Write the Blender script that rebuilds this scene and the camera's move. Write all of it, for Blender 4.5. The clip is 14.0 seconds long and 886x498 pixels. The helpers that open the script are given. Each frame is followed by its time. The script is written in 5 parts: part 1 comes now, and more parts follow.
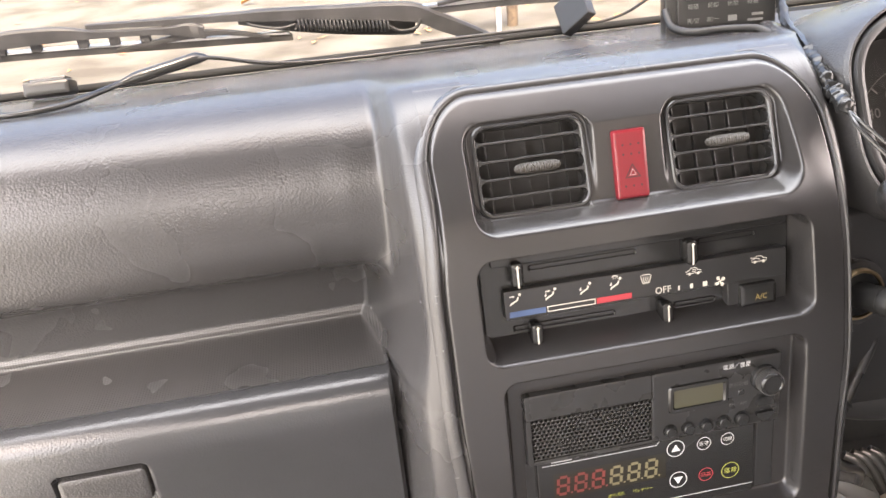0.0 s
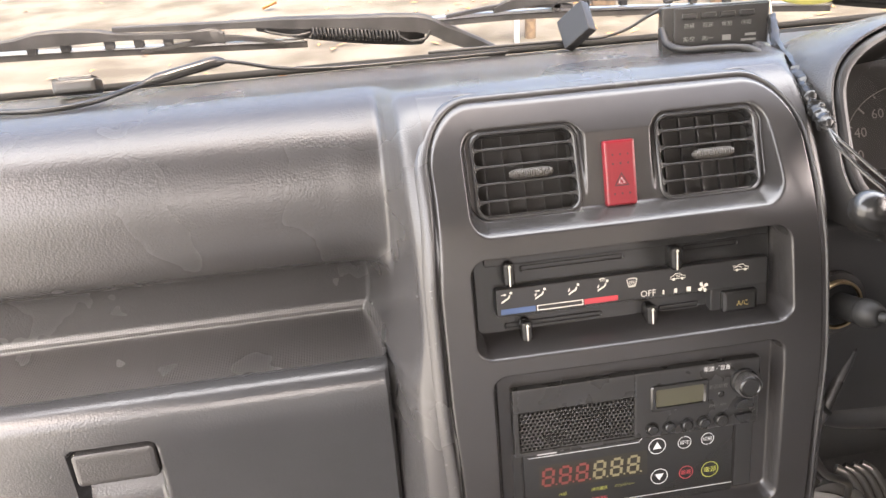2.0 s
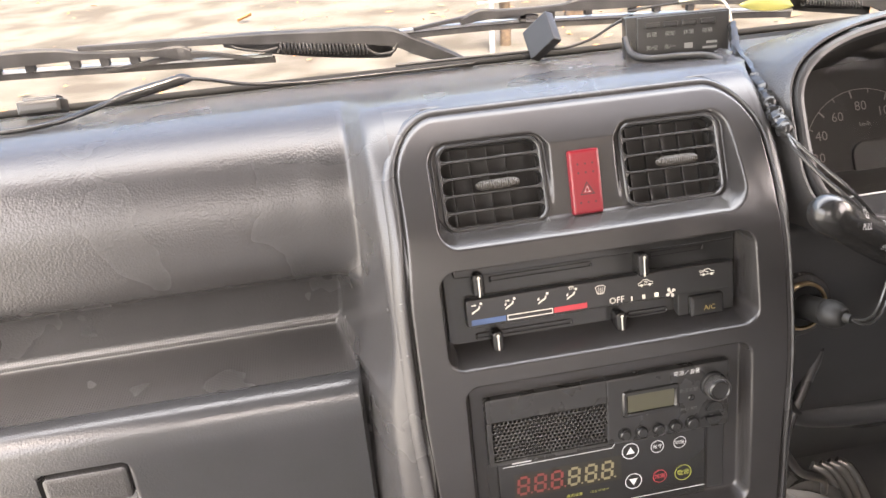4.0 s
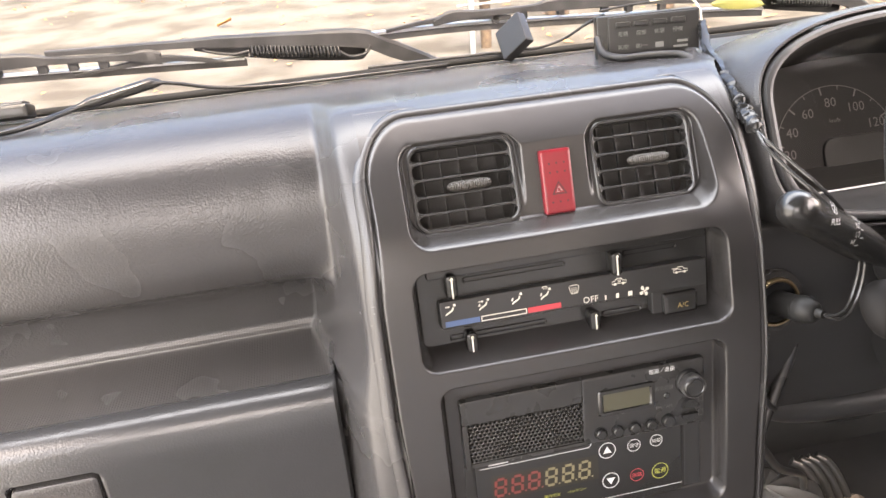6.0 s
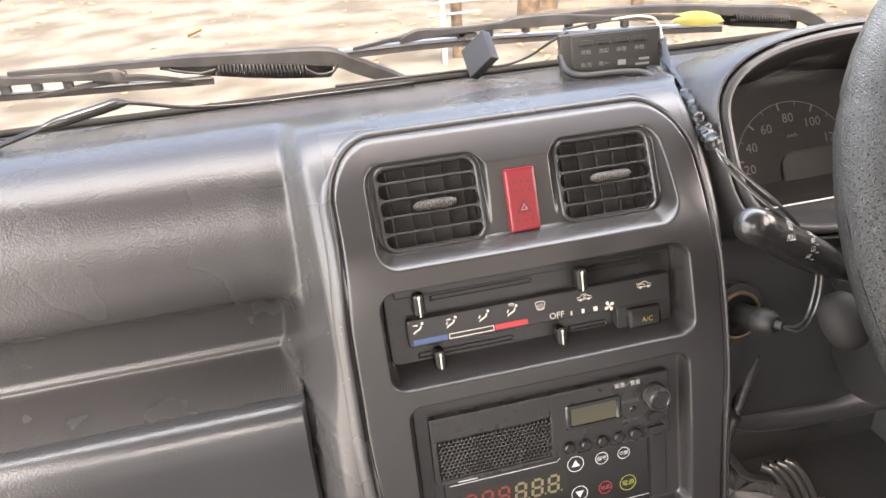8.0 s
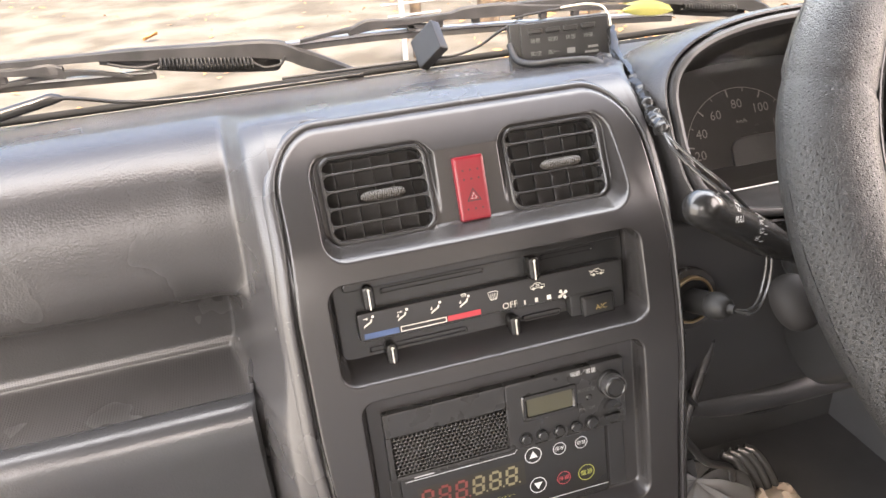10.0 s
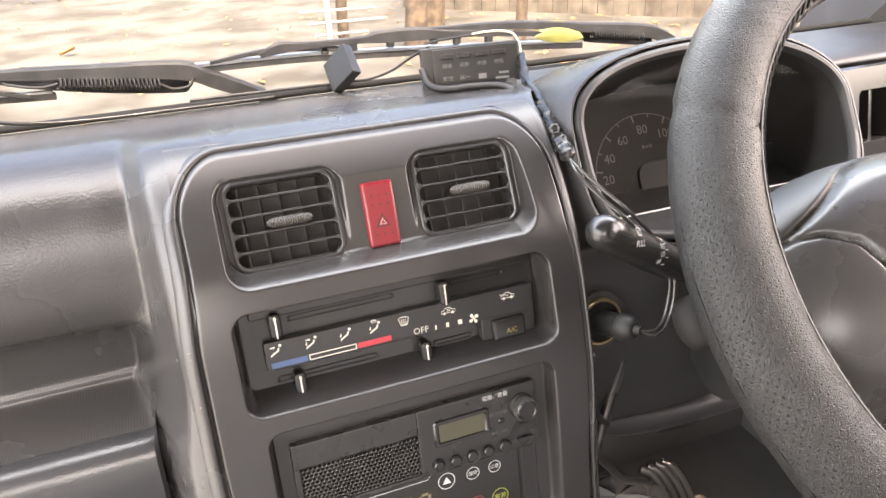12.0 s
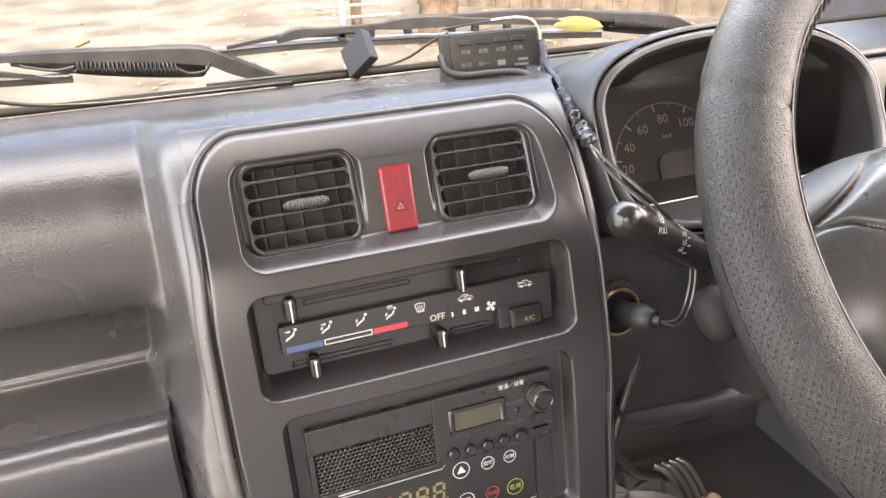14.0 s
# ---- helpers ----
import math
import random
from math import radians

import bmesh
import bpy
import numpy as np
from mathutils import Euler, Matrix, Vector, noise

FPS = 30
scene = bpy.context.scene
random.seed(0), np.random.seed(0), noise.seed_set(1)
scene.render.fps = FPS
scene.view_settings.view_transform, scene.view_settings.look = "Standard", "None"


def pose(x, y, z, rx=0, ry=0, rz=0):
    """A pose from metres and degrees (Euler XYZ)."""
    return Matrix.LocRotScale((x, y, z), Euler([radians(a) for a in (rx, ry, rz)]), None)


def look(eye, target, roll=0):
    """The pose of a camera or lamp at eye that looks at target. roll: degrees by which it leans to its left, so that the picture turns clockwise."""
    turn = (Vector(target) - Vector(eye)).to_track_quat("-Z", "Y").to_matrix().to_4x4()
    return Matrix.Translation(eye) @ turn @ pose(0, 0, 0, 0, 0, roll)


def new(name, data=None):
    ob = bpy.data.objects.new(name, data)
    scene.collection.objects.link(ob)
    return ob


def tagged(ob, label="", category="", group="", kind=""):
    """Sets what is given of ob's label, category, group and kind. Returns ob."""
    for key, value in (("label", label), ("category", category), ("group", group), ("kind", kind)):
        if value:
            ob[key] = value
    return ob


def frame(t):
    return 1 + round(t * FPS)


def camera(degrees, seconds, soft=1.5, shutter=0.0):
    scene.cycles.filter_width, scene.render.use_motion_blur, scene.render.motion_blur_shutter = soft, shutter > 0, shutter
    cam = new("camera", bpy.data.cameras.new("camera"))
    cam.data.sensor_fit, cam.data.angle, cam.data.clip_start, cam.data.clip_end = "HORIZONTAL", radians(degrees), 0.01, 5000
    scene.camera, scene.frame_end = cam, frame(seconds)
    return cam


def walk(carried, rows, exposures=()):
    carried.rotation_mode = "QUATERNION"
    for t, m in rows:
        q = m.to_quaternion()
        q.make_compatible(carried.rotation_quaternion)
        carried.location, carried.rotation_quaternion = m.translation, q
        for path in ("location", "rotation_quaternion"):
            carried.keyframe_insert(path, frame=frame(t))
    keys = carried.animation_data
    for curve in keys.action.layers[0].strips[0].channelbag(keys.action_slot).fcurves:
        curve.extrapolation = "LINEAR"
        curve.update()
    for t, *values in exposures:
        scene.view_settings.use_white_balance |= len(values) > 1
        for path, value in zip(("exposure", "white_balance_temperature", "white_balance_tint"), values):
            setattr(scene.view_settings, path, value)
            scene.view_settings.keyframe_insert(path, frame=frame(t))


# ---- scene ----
cam = camera(61.8, 14.0)
PATH = [
    (0, (-0.181, -0.397, 0.834), (0.059, 1.321, -0.16), -4.8),
    (0.5, (-0.182, -0.403, 0.839), (0.047, 1.32, -0.15), -4.3),
    (1, (-0.186, -0.42, 0.836), (0.014, 1.308, -0.152), -3.4),
    (1.5, (-0.189, -0.422, 0.84), (0.005, 1.311, -0.139), -3.1),
    (2, (-0.175, -0.426, 0.841), (0.035, 1.31, -0.129), -3.5),
    (2.5, (-0.173, -0.428, 0.843), (0.05, 1.311, -0.119), -3.6),
    (3, (-0.17, -0.429, 0.846), (0.066, 1.311, -0.111), -3.8),
    (5.5, (-0.161, -0.427, 0.842), (0.13, 1.307, -0.112), -4.4),
    (6, (-0.158, -0.428, 0.842), (0.143, 1.305, -0.109), -4.4),
    (6.5, (-0.158, -0.428, 0.844), (0.154, 1.305, -0.105), -4.3),
    (7, (-0.16, -0.426, 0.843), (0.166, 1.306, -0.102), -4.3),
    (7.5, (-0.157, -0.427, 0.844), (0.188, 1.303, -0.099), -4.2),
    (8, (-0.152, -0.43, 0.85), (0.217, 1.298, -0.086), -4.1),
    (10.5, (-0.137, -0.426, 0.837), (0.373, 1.267, -0.096), -3.4),
    (11, (-0.132, -0.424, 0.837), (0.45, 1.254, -0.081), -2.3),
    (11.5, (-0.127, -0.426, 0.839), (0.498, 1.244, -0.066), -2.0),
    (12, (-0.125, -0.429, 0.841), (0.514, 1.237, -0.062), -1.9),
    (12.5, (-0.126, -0.428, 0.835), (0.512, 1.239, -0.067), -1.8),
    (13, (-0.126, -0.428, 0.835), (0.503, 1.239, -0.072), -1.7),
    (13.5, (-0.128, -0.424, 0.828), (0.493, 1.247, -0.079), -1.6),
    (14, (-0.129, -0.425, 0.831), (0.483, 1.249, -0.077), -1.6),
]
walk(cam, [(t, look(eye, target, roll)) for t, eye, target, roll in PATH],
     exposures=[(0, 4.2, 7650, 14), (14, 4.2, 7650, 14)])

# ---- world and sun ----
world = bpy.data.worlds.new("sky_world")
scene.world = world
world.use_nodes = True
wn = world.node_tree
sky = wn.nodes.new("ShaderNodeTexSky")
sky.sky_type = "NISHITA"
sky.sun_disc = False
sky.sun_elevation = radians(60)
sky.sun_rotation = radians(185)
sky.air_density, sky.dust_density = 1.0, 5.0
wn.links.new(sky.outputs["Color"], wn.nodes["Background"].inputs["Color"])
wn.nodes["Background"].inputs["Strength"].default_value = 0.10
sun_data = bpy.data.lights.new("sun", "SUN")
sun_data.energy, sun_data.angle, sun_data.color = 0.6, radians(10), (1.0, 0.93, 0.82)
sun = new("sun", sun_data)
sun.matrix_world = look((-0.3, -3.6, 6.5), (0, 0, 0))

# Added lamps brighten the cab from unseen side openings, in place of sky light.
for name, x, y, z, w, h, power, tone in (("doorway_fill_light", -0.70, -0.32, 0.62, 0.95, 1.05, 1.10, (0.97, 0.97, 0.98)), ("window_light", 0.70, -0.32, 0.94, 0.85, 0.5, 0.97, (1.0, 0.88, 0.83))):
    lamp = bpy.data.lights.new(name, "AREA")
    lamp.shape, lamp.size, lamp.size_y, lamp.energy, lamp.color = "RECTANGLE", w, h, power, tone
    new(name, lamp).matrix_world = look((x, y, z), (0.0, y, z - 0.05))
lamp = bpy.data.lights.new("rear_window_light", "AREA")
lamp.shape, lamp.size, lamp.size_y, lamp.energy, lamp.color = "RECTANGLE", 0.40, 0.32, 0.15, (1.0, 0.95, 0.91)
new("rear_window_light", lamp).matrix_world = look((-0.40, -0.955, 0.96), (-0.40, 0.0, 0.96))
# Added strip lamp, above the view, gives sky highlights on pad and lid.
lamp = bpy.data.lights.new("windscreen_light", "AREA")
lamp.shape, lamp.size, lamp.size_y, lamp.energy, lamp.color = "RECTANGLE", 1.15, 0.16, 0.40, (0.86, 0.94, 1.0)
new("windscreen_light", lamp).matrix_world = look((0.0, 0.090, 0.918), (0.0, -0.690, 0.298))


# ---- materials ----
def mat(name, color, rough=0.5, metal=0.0, spec=0.5):
    m = bpy.data.materials.new(name)
    m.use_nodes = True
    b = m.node_tree.nodes["Principled BSDF"]
    b.inputs["Base Color"].default_value = (*color, 1)
    b.inputs["Roughness"].default_value = rough
    b.inputs["Metallic"].default_value = metal
    b.inputs["Specular IOR Level"].default_value = spec
    return m


def nd(m, kind, **values):
    n = m.node_tree.nodes.new(kind)
    for key, v in values.items():
        n.inputs[key.replace("_", " ")].default_value = v
    return n


def wire_up(m, a, b):
    m.node_tree.links.new(a, b)


def coords(m):
    return nd(m, "ShaderNodeTexCoord").outputs["Object"]


def bsdf(m):
    return m.node_tree.nodes["Principled BSDF"]


def vary(m, c1, c2, scale, detail=6.0, lo=0.35, hi=0.65):
    """Base colour that drifts between two tones."""
    n = nd(m, "ShaderNodeTexNoise", Scale=scale, Detail=detail)
    wire_up(m, coords(m), n.inputs["Vector"])
    r = nd(m, "ShaderNodeValToRGB")
    r.color_ramp.elements[0].position, r.color_ramp.elements[1].position = lo, hi
    r.color_ramp.elements[0].color, r.color_ramp.elements[1].color = (*c1, 1), (*c2, 1)
    wire_up(m, n.outputs["Fac"], r.inputs["Fac"])
    wire_up(m, r.outputs["Color"], bsdf(m).inputs["Base Color"])
    return r


def wear(m, scale, lo, hi, detail=8.0):
    """Roughness that drifts with smears and handling."""
    n = nd(m, "ShaderNodeTexNoise", Scale=scale, Detail=detail)
    wire_up(m, coords(m), n.inputs["Vector"])
    r = nd(m, "ShaderNodeMapRange")
    r.inputs["From Min"].default_value, r.inputs["From Max"].default_value = 0.3, 0.7
    r.inputs["To Min"].default_value, r.inputs["To Max"].default_value = lo, hi
    wire_up(m, n.outputs["Fac"], r.inputs["Value"])
    wire_up(m, r.outputs["Result"], bsdf(m).inputs["Roughness"])


def relief(m, height, strength, distance):
    b = nd(m, "ShaderNodeBump", Strength=strength, Distance=distance)
    wire_up(m, height, b.inputs["Height"])
    old = bsdf(m).inputs["Normal"]
    if old.is_linked:
        wire_up(m, old.links[0].from_socket, b.inputs["Normal"])
    wire_up(m, b.outputs["Normal"], old)


def grain(m, scale, strength, distance):
    """Moulded leather grain: rounded cells broken by noise."""
    n = nd(m, "ShaderNodeTexNoise", Scale=scale * 0.6, Detail=2.0)
    wire_up(m, coords(m), n.inputs["Vector"])
    mix = nd(m, "ShaderNodeVectorMath")
    mix.operation = "MULTIPLY_ADD"
    mix.inputs[1].default_value = (0.3 / scale,) * 3
    wire_up(m, n.outputs["Color"], mix.inputs[0])
    wire_up(m, coords(m), mix.inputs[2])
    v = nd(m, "ShaderNodeTexVoronoi", Scale=scale)
    v.feature = "DISTANCE_TO_EDGE"
    wire_up(m, mix.outputs["Vector"], v.inputs["Vector"])
    r = nd(m, "ShaderNodeMapRange")
    r.interpolation_type = "SMOOTHSTEP"
    r.inputs["From Min"].default_value, r.inputs["From Max"].default_value = 0.0, 0.3
    wire_up(m, v.outputs["Distance"], r.inputs["Value"])
    relief(m, r.outputs["Result"], strength, distance)


def pebble(m, scale, strength, distance):
    """Moulded leather grain: small rounded domes of uneven size."""
    n = nd(m, "ShaderNodeTexNoise", Scale=scale * 0.35, Detail=2.0)
    wire_up(m, coords(m), n.inputs["Vector"])
    mix = nd(m, "ShaderNodeVectorMath")
    mix.operation = "MULTIPLY_ADD"
    mix.inputs[1].default_value = (0.45 / scale,) * 3
    wire_up(m, n.outputs["Color"], mix.inputs[0])
    wire_up(m, coords(m), mix.inputs[2])
    v = nd(m, "ShaderNodeTexVoronoi", Scale=scale)
    v.feature = "F1"
    wire_up(m, mix.outputs["Vector"], v.inputs["Vector"])
    r = nd(m, "ShaderNodeMapRange")
    r.interpolation_type = "SMOOTHSTEP"
    r.inputs["From Min"].default_value, r.inputs["From Max"].default_value = 0.15, 0.85
    r.inputs["To Min"].default_value, r.inputs["To Max"].default_value = 1.0, 0.0
    wire_up(m, v.outputs["Distance"], r.inputs["Value"])
    relief(m, r.outputs["Result"], strength, distance)


def weave(m, pitch, strength, distance):
    """A fine moulded grid of small squares."""
    c = nd(m, "ShaderNodeSeparateXYZ")
    wire_up(m, coords(m), c.inputs["Vector"])
    yz = nd(m, "ShaderNodeMath")
    yz.operation = "ADD"
    wire_up(m, c.outputs["Y"], yz.inputs[0])
    wire_up(m, c.outputs["Z"], yz.inputs[1])
    waves = []
    for source in (c.outputs["X"], yz.outputs["Value"]):
        k = nd(m, "ShaderNodeMath")
        k.operation = "MULTIPLY"
        k.inputs[1].default_value = 2 * math.pi / pitch
        wire_up(m, source, k.inputs[0])
        s = nd(m, "ShaderNodeMath")
        s.operation = "SINE"
        wire_up(m, k.outputs["Value"], s.inputs[0])
        waves.append(s)
    top = nd(m, "ShaderNodeMath")
    top.operation = "ADD"
    wire_up(m, waves[0].outputs["Value"], top.inputs[0])
    wire_up(m, waves[1].outputs["Value"], top.inputs[1])
    relief(m, top.outputs["Value"], strength, distance)


M = {}
M["pad"] = mat("grained_dash_plastic", (0.045, 0.043, 0.043), 0.34, 0.0, 0.41)
vary(M["pad"], (0.030, 0.0289, 0.0289), (0.035, 0.0338, 0.0338), 9, 3)
wear(M["pad"], 14, 0.25, 0.285, 3)
pebble(M["pad"], 620, 0.27, 0.0004)
M["edge"] = mat("smooth_pad_edge", (0.037, 0.0358, 0.0358), 0.26, 0.0, 0.48)
vary(M["edge"], (0.034, 0.0328, 0.0330), (0.040, 0.0387, 0.0389), 9, 3)
wear(M["edge"], 14, 0.25, 0.285, 3)
pebble(M["edge"], 820, 0.16, 0.0004)
M["mesh_grain"] = mat("fine_mesh_grain_plastic", (0.045, 0.044, 0.045), 0.45)
vary(M["mesh_grain"], (0.050, 0.0475, 0.0465), (0.058, 0.055, 0.054), 9, 3)
wear(M["mesh_grain"], 14, 0.24, 0.28, 3)
weave(M["mesh_grain"], 0.0020, 0.24, 0.0002)
M["panel"] = mat("satin_panel_plastic", (0.04, 0.039, 0.04), 0.4)
vary(M["panel"], (0.0235, 0.0222, 0.0218), (0.0265, 0.0252, 0.0248), 14, 2, 0.2, 0.8)
wear(M["panel"], 20, 0.18, 0.205, 2)
grain(M["panel"], 1600, 0.12, 0.00012)
M["strip"] = mat("fine_grained_pad_edge", (0.026, 0.0257, 0.0262), 0.34)
vary(M["strip"], (0.0195, 0.0192, 0.0196), (0.0235, 0.0232, 0.0236), 12, 3)
wear(M["strip"], 18, 0.38, 0.45, 3)
grain(M["strip"], 800, 0.1, 0.00015)
M["lid"] = mat("glossy_grained_lid_plastic", (0.03, 0.0295, 0.03), 0.26)
vary(M["lid"], (0.029, 0.0293, 0.0305), (0.034, 0.0343, 0.0355), 9, 3)
wear(M["lid"], 14, 0.21, 0.24, 3)
pebble(M["lid"], 640, 0.17, 0.0004)
M["vent"] = mat("vent_plastic", (0.026, 0.0256, 0.0258), 0.24)
M["vane"] = mat("dark_vane_plastic", (0.016, 0.015, 0.0145), 0.5)
M["black_gloss"] = mat("gloss_black_plastic", (0.017, 0.0167, 0.0164), 0.15)
M["black_matt"] = mat("matt_black_plastic", (0.019, 0.0187, 0.0184), 0.34)
M["dark"] = mat("dark_hollow", (0.034, 0.032, 0.030), 0.8)
M["dial_black"] = mat("dull_black_dial", (0.0105, 0.0096, 0.0092), 0.7, 0.0, 0.3)
M["red"] = mat("red_switch_plastic", (0.15, 0.008, 0.014), 0.30)
# Unseen rear wall's tone is raised near white to bounce light forward.
M["lining"] = mat("bounce_cab_lining", (0.09, 0.09, 0.095), 0.8)
vary(M["lining"], (0.70, 0.685, 0.67), (0.76, 0.74, 0.725), 6)
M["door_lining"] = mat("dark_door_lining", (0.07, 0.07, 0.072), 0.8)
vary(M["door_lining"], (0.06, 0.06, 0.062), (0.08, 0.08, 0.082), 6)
# Unseen roof's tone is lowered to dim its reflection in the panel.
M["headlining"] = mat("darkened_headlining", (0.34, 0.335, 0.325), 0.9)
vary(M["headlining"], (0.085, 0.085, 0.085), (0.115, 0.115, 0.114), 8)
M["floor"] = mat("floor_mat", (0.05, 0.05, 0.052), 0.75)
vary(M["floor"], (0.034, 0.0336, 0.0335), (0.046, 0.0455, 0.045), 10)
M["rim"] = mat("perforated_wheel_cover", (0.03, 0.03, 0.03), 0.36, 0.0, 0.43)
M["ground"] = mat("sandy_ground", (0.2, 0.17, 0.12), 0.95)
vary(M["ground"], (0.030, 0.0255, 0.0175), (0.074, 0.069, 0.057), 1.7, 12, 0.36, 0.58)


# ---- mesh helpers ----
def mesh_from(bm, name, material, smooth=True, angle=38):
    me = bpy.data.meshes.new(name)
    bmesh.ops.recalc_face_normals(bm, faces=bm.faces)
    bm.to_mesh(me)
    bm.free()
    for m in material if isinstance(material, (list, tuple)) else (material,):
        me.materials.append(m)
    if smooth:
        me.shade_smooth()
        me.set_sharp_from_angle(angle=radians(angle))
    return me


def thing(name, bm, material, label, category, kind="", group="", smooth=True):
    return tagged(new(name, mesh_from(bm, name, material, smooth)), label, category, group, kind)


def empty(name, at, label, category, group="", kind=""):
    e = new(name)
    e.location = at
    e.empty_display_size = 0.02
    return tagged(e, label, category, group, kind)


def part(name, bm, material, parent, label="", smooth=True, angle=38):
    """One mesh object under a thing or part; the mesh is given in world metres."""
    ob = new(name, mesh_from(bm, name, material, smooth, angle))
    ob.parent = parent
    base = Matrix.Identity(4)
    p = parent
    while p:
        base = p.matrix_basis.copy() @ base if p.parent is None else base
        p = p.parent
    ob.matrix_parent_inverse = Matrix.Translation(-Vector(base.translation)) if parent.parent is None else Matrix.Identity(4)
    return tagged(ob, label) if label else ob


def skin(rows, bm=None, closed=False, index=None):
    """Quads over a grid of points."""
    bm = bm or bmesh.new()
    vs = [[bm.verts.new(p) for p in r] for r in rows]
    for i in range(len(vs) - 1):
        n = len(vs[i])
        for j in range(n if closed else n - 1):
            f = bm.faces.new((vs[i][j], vs[i][(j + 1) % n], vs[i + 1][(j + 1) % n], vs[i + 1][j]))
            if index:
                f.material_index = index(i, j)
    return bm


def spline(keys, n):
    """Catmull-Rom through the keys, n points a span."""
    k = [np.array(p, float) for p in keys]
    k = [2 * k[0] - k[1], *k, 2 * k[-1] - k[-2]]
    out = []
    for i in range(1, len(k) - 2):
        for s in range(n):
            t = s / n
            out.append(0.5 * (2 * k[i] + (k[i + 1] - k[i - 1]) * t + (2 * k[i - 1] - 5 * k[i] + 4 * k[i + 1] - k[i + 2]) * t * t
                              + (3 * k[i] - k[i - 1] - 3 * k[i + 1] + k[i + 2]) * t ** 3))
    out.append(k[-2])
    return out


def smooth01(a, b, x):
    t = min(1.0, max(0.0, (x - a) / (b - a)))
    return t * t * (3 - 2 * t)


def tube(points, r, bm=None, sides=10, ends=True):
    """A round cord through points; r is a number or a list."""
    bm = bm or bmesh.new()
    pts = [Vector(p) for p in points]
    rs = r if isinstance(r, (list, tuple)) else [r] * len(pts)
    side = None
    rings = []
    for i, p in enumerate(pts):
        d = (pts[min(i + 1, len(pts) - 1)] - pts[max(i - 1, 0)]).normalized()
        if side is None:
            side = d.orthogonal().normalized()
        side = (side - d * side.dot(d)).normalized()
        up = d.cross(side)
        rings.append([bm.verts.new(p + rs[i] * (math.cos(a) * side + math.sin(a) * up)) for a in (2 * math.pi * k / sides for k in range(sides))])
    for a, b in zip(rings, rings[1:]):
        for k in range(sides):
            bm.faces.new((a[k], a[(k + 1) % sides], b[(k + 1) % sides], b[k]))
    if ends:
        bm.faces.new(rings[0])
        bm.faces.new(rings[-1])
    return bm


def cord(keys, r, n=8, sides=10):
    return tube([tuple(p) for p in spline(keys, n)], r, sides=sides)


def rounded(w, h, r, n=5):
    """Outline of a rounded rectangle about the origin; r is one radius or four, from the upper right round to the left."""
    rs = r if isinstance(r, (list, tuple)) else [r] * 4
    out = []
    for (cx, cy, a0), q in zip(((w / 2, h / 2, 0), (-w / 2, h / 2, 90), (-w / 2, -h / 2, 180), (w / 2, -h / 2, 270)), rs):
        ox, oy = cx - math.copysign(q, cx), cy - math.copysign(q, cy)
        for k in range(n + 1):
            a = radians(a0 + 90 * k / n)
            out.append((ox + q * math.cos(a), oy + q * math.sin(a)))
    return out


class Plane:
    """A face of the dashboard: x across, v up along it, w out towards the cab."""

    def __init__(self, y, z, tilt):
        a = radians(tilt)
        self.o, self.u, self.n = Vector((0, y, z)), Vector((0, math.sin(a), math.cos(a))), Vector((0, -math.cos(a), math.sin(a)))

    def at(self, x, v, w=0.0):
        return self.o + Vector((x, 0, 0)) + v * self.u + w * self.n


def block(pl, x, v, w, h, d0, d1, r=0.001, bevel=0.0008, bm=None, n=4):
    """A rounded slab on a plane from depth d0 to d1, with an eased front edge."""
    bm = bm or bmesh.new()
    rings = []
    for k, (inset, depth) in enumerate(((0, d0), (0, d1 - bevel), (bevel * 0.3, d1 - bevel * 0.3), (bevel, d1), (min(bevel * 1.5, min(w, h) * 0.4), d1))):
        o = rounded(w - 2 * inset, h - 2 * inset, max(min(r, (min(w, h) / 2) * 0.98) - inset, 0.0001), n)
        rings.append([bm.verts.new(pl.at(x + a, v + b, depth)) for a, b in o])
    for a, b in zip(rings, rings[1:]):
        m = len(a)
        for k in range(m):
            bm.faces.new((a[k], a[(k + 1) % m], b[(k + 1) % m], b[k]))
    bm.faces.new(rings[-1])
    bm.faces.new(rings[0])
    return bm


def frame_ring(pl, x, v, outer, inner, d0, d1, bevel=0.0008, bm=None):
    """A flat ring between two outlines of equal count."""
    bm = bm or bmesh.new()
    rings = []
    for o, depth, grow in ((outer, d0, 0), (outer, d1 - bevel, 0), (outer, d1, -bevel), (inner, d1, bevel), (inner, d1 - bevel, 0), (inner, d0, 0)):
        cx = sum(p[0] for p in o) / len(o)
        cy = sum(p[1] for p in o) / len(o)
        ring = []
        for a, b in o:
            q = Vector((a - cx, b - cy))
            q = q + q.normalized() * grow
            ring.append(bm.verts.new(pl.at(x + cx + q.x, v + cy + q.y, depth)))
        rings.append(ring)
    for a, b in zip(rings, rings[1:]):
        m = len(a)
        for k in range(m):
            bm.faces.new((a[k], a[(k + 1) % m], b[(k + 1) % m], b[k]))
    return bm


def box(lo, hi, bm=None):
    bm = bm or bmesh.new()
    v = [bm.verts.new((x, y, z)) for x in (lo[0], hi[0]) for y in (lo[1], hi[1]) for z in (lo[2], hi[2])]
    for q in ((0, 1, 3, 2), (4, 6, 7, 5), (0, 4, 5, 1), (2, 3, 7, 6), (0, 2, 6, 4), (1, 5, 7, 3)):
        bm.faces.new([v[i] for i in q])
    return bm


